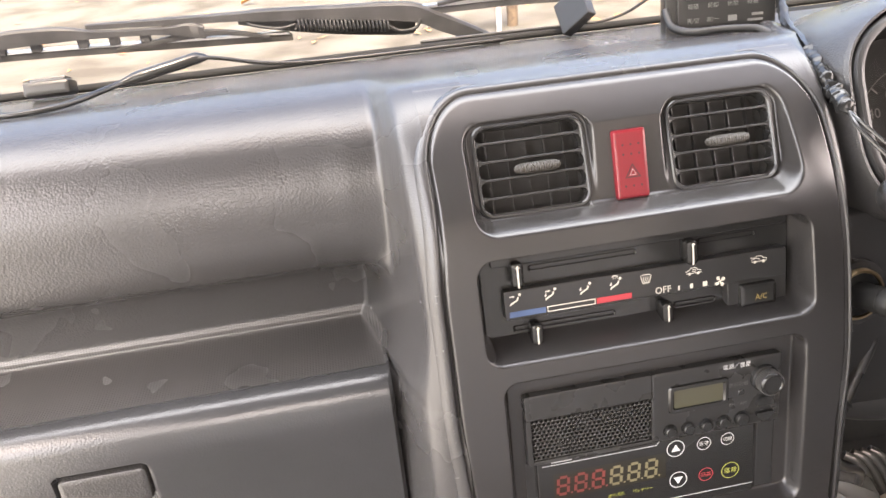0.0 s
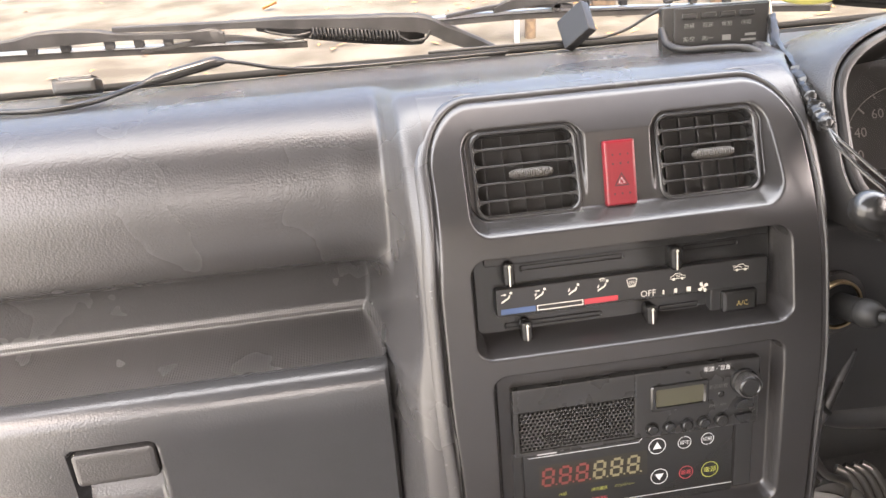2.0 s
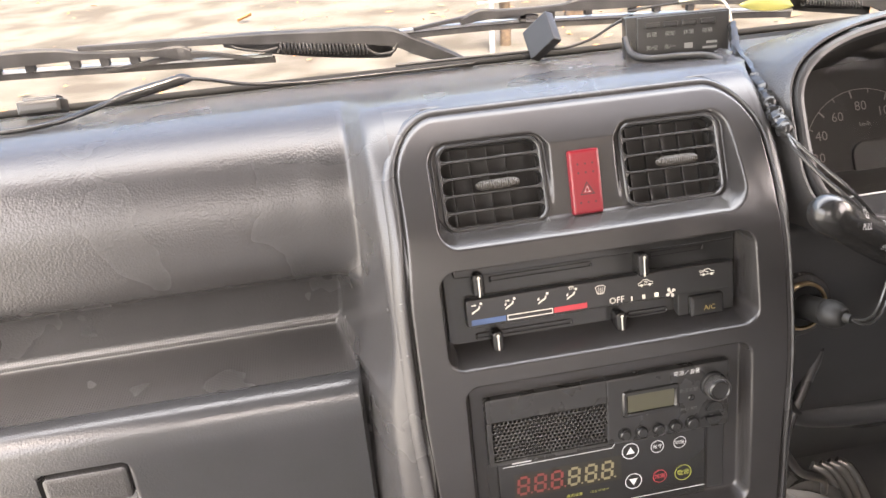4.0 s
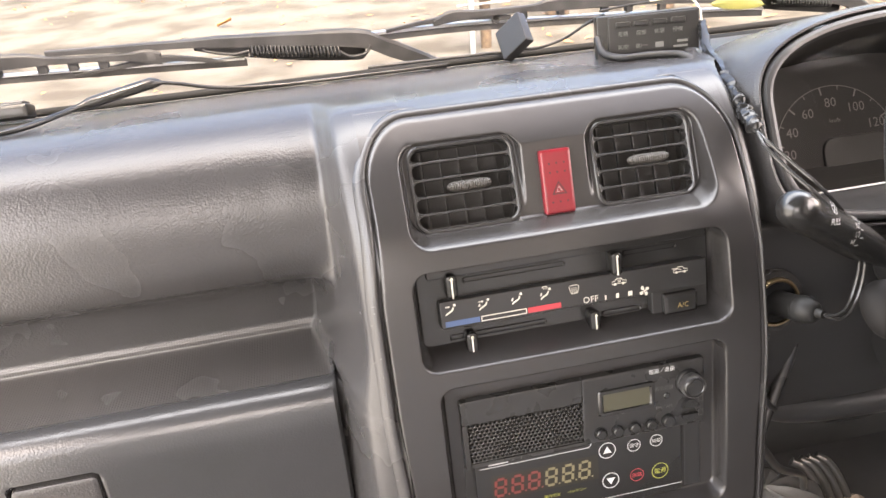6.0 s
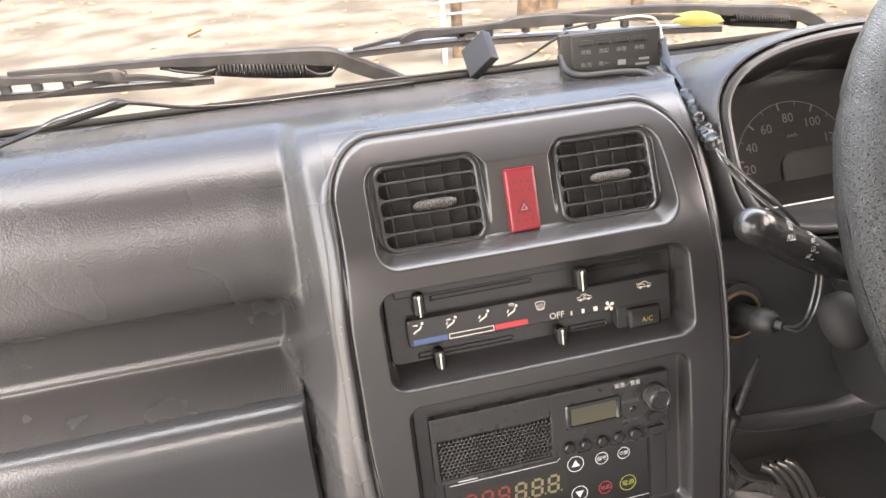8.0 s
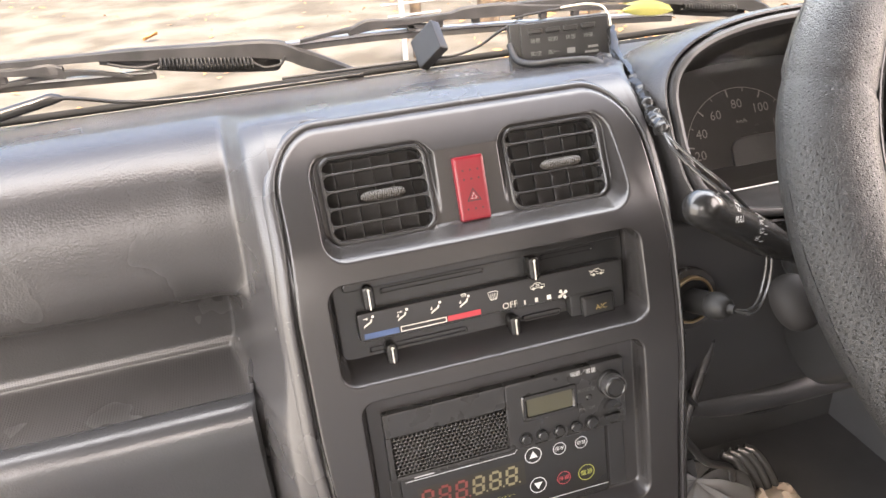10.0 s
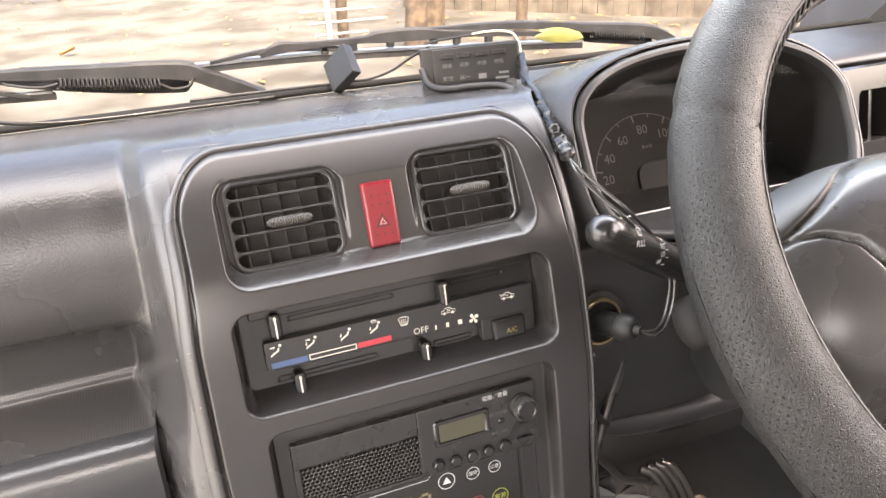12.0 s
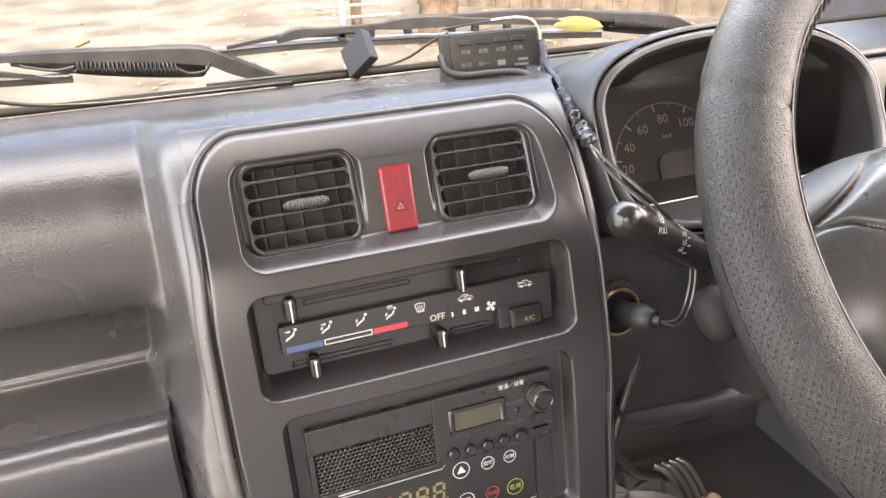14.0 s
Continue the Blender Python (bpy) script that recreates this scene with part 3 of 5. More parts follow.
def ribbon(pl, pts, width, w=0.0004, bm=None, x=0.0, v=0.0, closed=False):
    """A flat printed line."""
    bm = bm or bmesh.new()
    p = [Vector((a + x, b + v)) for a, b in pts]
    n = len(p)
    left, right = [], []
    for i in range(n):
        a = p[i - 1] if (i > 0 or closed) else p[i]
        b = p[(i + 1) % n] if (i < n - 1 or closed) else p[i]
        d = (b - a).normalized()
        q = Vector((-d.y, d.x)) * width / 2
        left.append(bm.verts.new(pl.at(*(p[i] + q), w)))
        right.append(bm.verts.new(pl.at(*(p[i] - q), w)))
    for i in range(n if closed else n - 1):
        j = (i + 1) % n
        bm.faces.new((left[i], left[j], right[j], right[i]))
    return bm


def patch(pl, pts, w=0.0004, bm=None, x=0.0, v=0.0):
    bm = bm or bmesh.new()
    bm.faces.new([bm.verts.new(pl.at(a + x, b + v, w)) for a, b in pts])
    return bm


def disc(r, n=20, cx=0.0, cy=0.0):
    return [(cx + r * math.cos(2 * math.pi * k / n), cy + r * math.sin(2 * math.pi * k / n)) for k in range(n)]


def rect(x0, v0, x1, v1):
    return [(x0, v0), (x1, v0), (x1, v1), (x0, v1)]


# ---- glovebox ----
def glovebox_door():
    keys = [(.020, .506), (.014, .5122), (.006, .5124), (-.0010, .5100), (-.0062, .5045), (-.0094, .4960), (-.0112, .484), (-.013, .46), (-.016, .42), (-.018, .38), (-.014, .34), (.0, .325)]
    prof = []
    for p in spline(keys, 14):
        prof.append((float(p[0]), float(p[1])))
    xs = sorted(set(list(np.linspace(-0.67, -0.42, 12)) + list(np.linspace(-0.415, -0.315, 60)) + list(np.linspace(-0.31, -0.171, 12)) + [-0.1695, -0.1682]))
    rows = []
    for y, z in prof:
        row = []
        for x in xs:
            d = rr_sd(x, z, -0.3655, 0.452, 0.062, 0.066, 0.006)
            yy = y + 0.016 * smooth01(0.0, -0.006, d) * (1 - 0.7 * smooth01(0.455, 0.425, z))
            yy += 0.004 * smooth01(-0.171, -0.168, x)
            row.append((x, yy, z))
        rows.append(row)
    rows_side = [[(-0.1682, y + 0.004, z), (-0.1682, 0.05, z)] for y, z in prof]
    bm = skin(rows)
    skin(rows_side, bm)
    return bm


glovebox = empty("glovebox", (-0.42, 0.0, 0.33), "closed dark grey grained plastic glovebox below the tray", "glovebox")
part("door", glovebox_door(), M["lid"], glovebox)
HANDLE = Plane(-0.0085, 0.468, 8)
bm = block(HANDLE, -0.365, 0.0, 0.057, 0.027, -0.006, 0.006, 0.004, 0.003, n=6)
part("handle", bm, M["pad"], glovebox, "grained plastic pull handle")


# ---- air vents ----
def slat_outline(w, t, flare, reach, n=6):
    """A bar that widens into the frame at both ends."""
    top = []
    for k in range(n + 1):
        a = math.pi / 2 * k / n
        top.append((-w / 2 + reach * (1 - math.cos(a)) * 1.0, t / 2 + flare * (1 - math.sin(a))))
    top += [(-x, y) for x, y in reversed(top)]
    return top + [(x, -y) for x, y in reversed(top)]


def air_vent(cx):
    W, H, V = 0.0725, 0.0585, -0.0322
    e = empty("air_vent", VENT.at(cx, V - H / 2), "black plastic dash air vent with horizontal slats", "air vent", "air vents of the dash")
    outer, inner = rounded(W, H, 0.0095, 7), rounded(W - 0.0052, H - 0.0052, 0.0075, 7)
    part("frame", frame_ring(VENT, cx, V, outer, inner, -0.008, 0.0022, 0.0009), M["vent"], e)
    back = bmesh.new()
    rings = [[back.verts.new(VENT.at(cx + a, V + b, d)) for a, b in rounded(W - 0.004, H - 0.004, 0.008, 7)] for d in (0.0, -0.0175)]
    for k in range(len(rings[0])):
        j = (k + 1) % len(rings[0])
        back.faces.new((rings[0][k], rings[0][j], rings[1][j], rings[1][k]))
    back.faces.new(rings[1])
    part("duct", back, M["dark"], e)
    for k in range(4):
        v = V + (1.5 - k) * 0.01135 + 0.0006
        o = slat_outline(W - 0.0052, 0.0019, 0.0042, 0.0042)
        bm = bmesh.new()
        rings = [[bm.verts.new(VENT.at(cx + a, v + b * f, d)) for a, b in o] for d, f in ((-0.009, 0.6), (0.0004, 1.0), (0.0012, 0.75), (0.0014, 0.4))]
        for a, b in zip(rings, rings[1:]):
            for q in range(len(a)):
                r = (q + 1) % len(a)
                bm.faces.new((a[q], a[r], b[r], b[q]))
        bm.faces.new(rings[-1])
        part("slat", bm, M["vent"], e)
    for k in range(5):
        x = cx + (k - 2) * 0.0128
        bm = bmesh.new()
        p = [(x - 0.0006, -0.0105), (x + 0.0006, -0.0105), (x + 0.0024, -0.0174), (x + 0.0012, -0.0174)]
        lo = [VENT.at(a, V - H / 2 + 0.003, d) for a, d in p]
        hi = [VENT.at(a, V + H / 2 - 0.003, d) for a, d in p]
        part("vane", prism(None, lo, hi, bm), M["vane"], e)
    # ribbed thumb tab on the middle slat
    bm = bmesh.new()
    rows = []
    for i in range(161):
        t = i / 160
        r = 0.0032 * (1 - abs(2 * t - 1) ** 5) ** 0.5 + 0.0002 + 0.00025 * math.sin(t * 2 * math.pi * 19)
        rows.append([VENT.at(cx + 0.003 + (t - 0.5) * 0.030, V - 0.0005 + r * math.cos(a), 0.0025 + 1.3 * r * math.sin(a)) for a in (2 * math.pi * k / 14 for k in range(14))])
    part("thumb_tab", skin(rows, bm, closed=True), M["tab"], e, "ribbed grey thumb tab")
    return e


for cx in VENT_X:
    air_vent(cx)

# ---- hazard switch ----
hazard = empty("hazard_switch", HAZ.at(-0.001, -0.043), "red plastic hazard light switch with a triangle", "switch")
bm = block(HAZ, -0.001, -0.0215, 0.0214, 0.0434, -0.008, 0.0028, 0.0016, 0.0016)
part("rocker", bm, M["red"], hazard)
# Flat black discs on the rocker paint the shade of its dimples.
bm = bmesh.new()
for v in (-0.0092, -0.0152, -0.0352):
    for x in (-0.0062, -0.001, 0.0042):
        patch(HAZ, disc(0.0007, 8, x, v), 0.0034, bm)
part("dimple_shade", bm, M["black_matt"], hazard)
tri = [(-0.001, -0.0218), (-0.0056, -0.0297), (0.0036, -0.0297)]
bm = ribbon(HAZ, tri, 0.0013, 0.0034, closed=True)
part("triangle_outline", bm, M["black_matt"], hazard)
bm = ribbon(HAZ, [(-0.001, -0.0246), (-0.0030, -0.0283), (0.0010, -0.0283)], 0.0004, 0.0036, closed=True)
part("triangle_mark", bm, M["white"], hazard)

# ---- climate control ----
climate = empty("climate_control", CLIM.at(0, -0.03), "gloss black slider climate control with printed symbols", "climate control")
part("back_plate", block(CLIM, -0.0005, 0.003, 0.2100, 0.0665, -0.018, -0.0040, 0.007, 0.001), M["black_gloss"], climate)
part("upper_ledge", block(CLIM, 0.0015, 0.0300, 0.200, 0.006, -0.012, 0.0005, 0.002, 0.001), M["black_gloss"], climate)
part("symbol_plate", block(CLIM, 0.0035, 0.0020, 0.192, 0.0195, -0.012, 0.0028, 0.002, 0.001), M["black_matt"], climate)
part("switch_plate", block(CLIM, 0.0785, -0.0150, 0.042, 0.0290, -0.012, 0.0025, 0.004, 0.001), M["black_matt"], climate)
for x0, x1, v in ((-0.074, -0.0015, 0.0225), (0.0405, 0.0805, 0.0225), (-0.087, -0.018, -0.0165), (0.0225, 0.052, -0.0185)):
    w = x1 - x0
    bm = frame_ring(CLIM, (x0 + x1) / 2, v, rounded(w, 0.0042, 0.0018), rounded(w - 0.0022, 0.002, 0.0009), -0.006, -0.0024, 0.0005)
    part("lever_track", bm, M["black_gloss"], climate)
for x, v in ((-0.0830, 0.0222), (0.0322, 0.0190), (-0.0735, -0.0200), (0.0142, -0.0203)):
    lever = part("slider_lever", block(CLIM, x, v, 0.0080, 0.0165, -0.007, 0.0072, 0.003, 0.0020, n=5), M["stalk"], climate)
    part("pointer_line", block(CLIM, x, v - 0.0012, 0.0010, 0.0135, 0.0067, 0.0076, 0.0004, 0.0003), M["cream"], lever)
    part("pointer_tip", patch(CLIM, [(x - 0.0015, v + 0.0050), (x, v + 0.0070), (x + 0.0015, v + 0.0050), (x, v + 0.0056)], 0.0078), M["cream"], lever)
WPL = 0.0031


def seat_symbol(x, arrows):
    """A seated figure sign made of three strokes, with air arrows."""
    bm = ribbon(CLIM, [(-0.0024, -0.0022), (-0.0006, -0.0012), (0.0010, -0.0004), (0.0016, 0.0012)], 0.0009, WPL, x=x, v=0.0058)
    patch(CLIM, disc(0.0008, 10, x + 0.0024, 0.0058 + 0.0024), WPL, bm)
    ribbon(CLIM, [(-0.0030, -0.0030), (-0.0022, -0.0018)], 0.0007, WPL, bm, x, 0.0058)
    for a in arrows:
        if a == "face":
            ribbon(CLIM, [(-0.0030, 0.0018), (-0.0012, 0.0018)], 0.0005, WPL, bm, x, 0.0058)
            patch(CLIM, [(-0.0012, 0.0026), (-0.0002, 0.0018), (-0.0012, 0.0010)], WPL, bm, x, 0.0058)
        elif a == "foot":
            ribbon(CLIM, [(-0.0024, 0.0008), (-0.0028, -0.0004)], 0.0005, WPL, bm, x, 0.0058)
            patch(CLIM, [(-0.0036, -0.0002), (-0.0020, -0.0002), (-0.0029, -0.0012)], WPL, bm, x, 0.0058)
        else:
            ribbon(CLIM, [(-0.0020, 0.0036), (-0.001, 0.0042), (0.0004, 0.0042), (0.0012, 0.0036)], 0.0005, WPL, bm, x, 0.0058)
            for d in (-0.0012, -0.0002, 0.0008):
                ribbon(CLIM, [(d, 0.0024), (d, 0.0038)], 0.0003, WPL, bm, x, 0.0058)
    for q in bm.verts:
        c = CLIM.at(x, 0.0062, WPL)
        q.co = c + (q.co - c) * 1.22
    return bm


for x, arrows in ((-0.0852, ("face",)), (-0.0621, ("face", "foot")), (-0.0391, ("foot",)), (-0.0188, ("foot", "screen"))):
    part("airflow_symbol", seat_symbol(x, arrows), M["cream"], climate)
bm = ribbon(CLIM, [(-0.0036, 0.0022), (-0.0022, -0.0026), (0.0022, -0.0026), (0.0036, 0.0022), (0.0018, 0.003), (-0.0018, 0.003)], 0.0005, WPL, x=0.0015, v=0.0052, closed=True)
for d in (-0.0014, 0, 0.0014):
    ribbon(CLIM, [(d - 0.0003, -0.0034), (d + 0.0003, -0.0018), (d - 0.0003, -0.0002), (d, 0.0016)], 0.0004, WPL, bm, 0.0015, 0.0052)
part("defrost_symbol", bm, M["cream"], climate)


def car_symbol(x, v, fresh):
    bm = ribbon(CLIM, [(-0.0052, -0.0012), (-0.0052, 0.0004), (-0.0034, 0.0008), (-0.0018, 0.0024), (0.0014, 0.0024), (0.0028, 0.0008), (0.0052, 0.0004), (0.0052, -0.0012)], 0.0005, WPL + 0.0002, x=x, v=v, closed=True)
    for d in (-0.003, 0.003):
        patch(CLIM, disc(0.0010, 10, x + d, v - 0.0014), WPL + 0.0003, bm)
    if fresh:
        ribbon(CLIM, [(-0.0062, 0.0018), (-0.002, 0.0012), (0.0006, 0.0)], 0.0005, WPL + 0.0003, bm, x, v)
    else:
        ribbon(CLIM, [(-0.0012, 0.0), (0.0012, 0.0), (0.0012, 0.0012), (-0.0012, 0.0012)], 0.0005, WPL + 0.0003, bm, x, v)
    return bm


part("recirculation_symbol", car_symbol(0.0341, 0.0052, False), M["cream"], climate)
part("fresh_air_symbol", car_symbol(0.0798, 0.0060, True), M["cream"], climate)
part("cold_bar", patch(CLIM, rect(-0.0897, -0.0060, -0.0660, -0.0022), WPL), M["blue_bar"], climate)
bm = bmesh.new()
for x0, v0, x1, v1 in ((-0.0650, -0.0060, -0.0330, -0.0054), (-0.0650, -0.0028, -0.0330, -0.0022), (-0.0650, -0.0060, -0.0644, -0.0022), (-0.0336, -0.0060, -0.0330, -0.0022)):
    patch(CLIM, rect(x0, v0, x1, v1), WPL, bm)
part("mid_bar", bm, M["cream"], climate)
part("hot_bar", patch(CLIM, rect(-0.0322, -0.0060, -0.0086, -0.0022), WPL), M["red_bar"], climate)
print_text("off_mark", "OFF", CLIM, 0.0128, -0.0042, 0.0064, M["cream"], climate, WPL)
for x, w in ((0.0237, 0.0012), (0.0324, 0.0022), (0.0418, 0.0031)):
    part("fan_step_mark", patch(CLIM, rect(x - w / 2, -0.0062, x + w / 2, -0.0030), WPL), M["cream"], climate)
bm = patch(CLIM, disc(0.0007, 10, 0.0523, -0.0046), WPL)
for k in range(4):
    a = radians(20 + 90 * k)
    c, s = math.cos(a), math.sin(a)
    blade = [(0.0005, -0.0004), (0.0014, 0.0014), (0.0030, 0.0018), (0.0040, 0.0006), (0.0036, -0.0006), (0.0020, -0.0005)]
    patch(CLIM, [(0.0523 + c * q - s * w, -0.0046 + s * q + c * w) for q, w in blade], WPL, bm)
part("fan_symbol", bm, M["cream"], climate)
ac = part("ac_button", block(CLIM, 0.0777, -0.0170, 0.0258, 0.0158, 0.0, 0.0065, 0.002, 0.0022), M["black_gloss"], climate)
print_text("ac_mark", "A/C", CLIM, 0.0790, -0.0185, 0.0052, M["amber"], ac, 0.0068)

# ---- radio ----
radio = empty("car_radio", RAD.at(0, -0.037), "black car radio with a perforated speaker grille", "radio")


part("body", block(RAD, 0.0425, -0.0115, 0.092, 0.0520, -0.03, 0.004, 0.0025, 0.0015), M["radio"], radio)
part("upper_cover", block(RAD, -0.0458, 0.0055, 0.0865, 0.0180, -0.03, 0.0042, 0.0015, 0.0008), M["radio"], radio, "scuffed black cover strip")
part("grille_end", block(RAD, -0.0872, -0.0200, 0.0040, 0.0340, -0.03, 0.0040, 0.001, 0.0006), M["radio"], radio)
part("grille_sill", block(RAD, -0.0458, -0.0360, 0.0865, 0.0030, -0.03, 0.0040, 0.001, 0.0006), M["radio"], radio)


def grille_mesh(x0, x1, v0, v1, pitch, r):
    bm = bmesh.new()
    rows = int((v1 - v0) / (pitch * 0.87))
    cols = int((x1 - x0) / pitch)
    hv = (v1 - v0) / rows
    for i in range(rows):
        shift = 0.5 * (i % 2)
        for j in range(cols):
            cx, cv = x0 + (j + 0.25 + shift * 1.0) * pitch, v0 + (i + 0.5) * hv
            ring_o = [(cx + pitch / 2 * a, cv + hv / 2 * b) for a, b in ((1, 0), (1, 1), (0, 1), (-1, 1), (-1, 0), (-1, -1), (0, -1), (1, -1))]
            ring_i = [(cx + r * math.cos(k * math.pi / 4), cv + r * math.sin(k * math.pi / 4)) for k in range(8)]
            o = [bm.verts.new(RAD.at(a, b, 0.0030)) for a, b in ring_o]
            q = [bm.verts.new(RAD.at(a, b, 0.0027)) for a, b in ring_i]
            d = [bm.verts.new(RAD.at(a, b, 0.0005)) for a, b in ring_i]
            for k in range(8):
                m = (k + 1) % 8
                bm.faces.new((o[k], o[m], q[m], q[k]))
                bm.faces.new((q[k], q[m], d[m], d[k]))
    return bm


part("speaker_grille", grille_mesh(-0.0850, -0.0030, -0.0340, -0.0040, 0.0031, 0.00108), M["radio"], radio, "round-holed black grille")
part("speaker_cloth", patch(RAD, rect(-0.0865, -0.036, -0.0015, -0.002), 0.0004), M["cloth"], radio)
bm = frame_ring(RAD, 0.0293, -0.0068, rounded(0.0425, 0.0205, 0.0025), rounded(0.0345, 0.0135, 0.0012), 0.003, 0.0056, 0.0012)
part("display_bezel", bm, M["black_gloss"], radio)
part("display", patch(RAD, rect(0.0118, -0.0138, 0.0468, 0.0002), 0.0043), M["lcd"], radio, "blank grey-green display")
knob = part("volume_knob", lathe(RAD.at(0.0757, -0.0022, 0.003), RAD.n, [(0, 0.0098), (0.0035, 0.0095), (0.004, 0.0084), (0.011, 0.0080), (0.012, 0.0074), (0.0124, 0.0066), (0.0118, 0.006)], 32), M["knob"], radio, "ribbed volume knob")
bm = bmesh.new()
kx = Vector((1, 0, 0))
for k in range(40):
    a = 2 * math.pi * k / 40
    d = kx * math.cos(a) + RAD.u * math.sin(a)
    p = RAD.at(0.0757, -0.0022, 0.0075) + d * 0.0082
    tube([p, p + RAD.n * 0.0068], 0.00035, bm, 5)
part("knurling", bm, M["knurl"], knob, "bright worn knurling")
for x, v in ((0.0092, -0.0299), (0.0219, -0.0303), (0.0346, -0.0303), (0.0471, -0.0304), (0.0603, -0.0304)):
    r = 0.0050 if x < 0.06 else 0.0056
    part("preset_button", lathe(RAD.at(x, v, 0.0035), RAD.n, [(0, r), (0.0008, r), (0.0008, r - 0.0009), (0.0034, r - 0.0011), (0.0040, r - 0.0018), (0.0040, 0.0005)], 20), M["knob"], radio)
for v, up in ((-0.0192, 1), (-0.0306, -1)):
    o = [(0.0763 + 0.0062 * math.cos(a), v - up * 0.003 + up * 0.0062 * math.sin(a)) for a in np.linspace(0, math.pi, 14)]
    lo, hi = [RAD.at(a, b, 0.003) for a, b in o], [RAD.at(a, b, 0.0068) for a, b in o]
    part("tuning_button", prism(None, lo, hi), M["knob"], radio)
part("set_button", lathe(RAD.at(0.0597, -0.0105, 0.003), RAD.n, [(0, 0.0026), (0.0012, 0.0025), (0.0018, 0.0018), (0.0018, 0.0003)], 14), M["knob"], radio)
print_text("power_volume_mark", "電源／音量", RAD, 0.0560, 0.0100, 0.0040, M["white"], radio, 0.0043)
print_text("display_mark", "表示切替", RAD, 0.0575, -0.0042, 0.0036, M["grey_print"], radio, 0.0043)
print_text("band_mark", "FM／AM", RAD, 0.0575, -0.0190, 0.0034, M["grey_print"], radio, 0.0043)
for v in (-0.0180, -0.0290):
    part("tuning_mark", ribbon(RAD, rect(0.0838, v - 0.0022, 0.0872, v + 0.0022), 0.0004, 0.0043, closed=True), M["grey_print"], radio)

# ---- temperature controller ----
unit = empty("temperature_controller", RAD.at(0, -0.09), "gloss black cargo temperature controller with round buttons", "controller")
part("faceplate", block(RAD, -0.0050, -0.0665, 0.156, 0.0560, -0.03, 0.0005, 0.002, 0.001), M["black_gloss"], unit)
part("filler_strip", block(RAD, 0.0815, -0.0650, 0.0130, 0.055, -0.03, -0.001, 0.001, 0.0008), M["black_matt"], unit)
part("filler_strip", block(RAD, -0.0870, -0.0650, 0.0070, 0.055, -0.03, -0.001, 0.001, 0.0008), M["black_matt"], unit)
part("frame_line", ribbon(RAD, [(-0.0795, -0.0418), (0.0010, -0.0418), (0.0031, -0.0388)], 0.0005, 0.0008), M["white"], unit)
part("frame_line", ribbon(RAD, [(-0.0805, -0.0873), (0.0720, -0.0873)], 0.0005, 0.0008), M["white"], unit)
part("maker_mark", patch(RAD, [(-0.0730, -0.0402), (-0.0588, -0.0402), (-0.0580, -0.0374), (-0.0722, -0.0374)], 0.0008), M["white"], unit)
part("display_window", patch(RAD, rect(-0.0722, -0.0690, 0.0075, -0.0490), 0.0008), M["window"], unit, "smoked window over six unlit digits")
SEGS = [((-0.3, 1), (0.3, 1)), ((-0.3, 0), (0.3, 0)), ((-0.3, -1), (0.3, -1)), ((-0.42, 0.88), (-0.42, 0.12)), ((0.42, 0.88), (0.42, 0.12)), ((-0.42, -0.12), (-0.42, -0.88)), ((0.42, -0.12), (0.42, -0.88))]
for k, x in enumerate((-0.0657, -0.0533, -0.0410, -0.0282, -0.0156, -0.0032)):
    tone = M["seg_red"] if k < 3 else M["seg_olive"]
    digit = part("digit", patch(RAD, rect(x - 0.0057, -0.0675, x + 0.0064, -0.0505), 0.00095), M["window"], unit, "unlit red seven-segment digit" if k < 3 else "unlit olive seven-segment digit")
    for a, b in SEGS:
        pts = [(x + q[0] * 0.0085 + q[1] * 0.0006, -0.0590 + q[1] * 0.0066) for q in (a, b)]
        part("segment", ribbon(RAD, pts, 0.0021, 0.0012), tone, digit, smooth=False)
    part("decimal_point", patch(RAD, disc(0.0008, 8, x + 0.0057, -0.0656), 0.0012), tone, digit, smooth=False)
for x, v, r, m, body, up in ((0.0147, -0.0473, 0.0062, "white", "", 1), (0.0165, -0.0729, 0.0062, "white", "", -1), (0.0352, -0.0476, 0.0048, "white", "保守", 0),
                             (0.0525, -0.0474, 0.0046, "white", "切替", 0), (0.0369, -0.0729, 0.0051, "red_bar", "除霜", 0), (0.0550, -0.0735, 0.0063, "lime", "電源", 0)):
    ring = part("touch_button", ribbon(RAD, disc(r, 32, x, v), 0.0005 if r < 0.006 else 0.0006, 0.0008, closed=True), M[m], unit)
    if up:
        part("arrow", patch(RAD, [(x - 0.0033, v - up * 0.0022), (x + 0.0033, v - up * 0.0022), (x, v + up * 0.0034)], 0.0009), M[m], ring)
    else:
        print_text("button_mark", body, RAD, x, v - 0.0002, r * 0.78, M[m], ring, 0.0009)
print_text("cold_room_mark", "庫内温度", RAD, -0.0285, -0.0752, 0.0030, M["lime"], unit, 0.0009)
print_text("battery_mark", "バッテリー", RAD, -0.0095, -0.0752, 0.0030, M["lime"], unit, 0.0009)
print_text("cooling_mark", "冷却", RAD, -0.0556, -0.0752, 0.0030, M["lime"], unit, 0.0009)
print_text("defrost_run_mark", "除霜運転", RAD, -0.0285, -0.0834, 0.0030, M["red_bar"], unit, 0.0009)

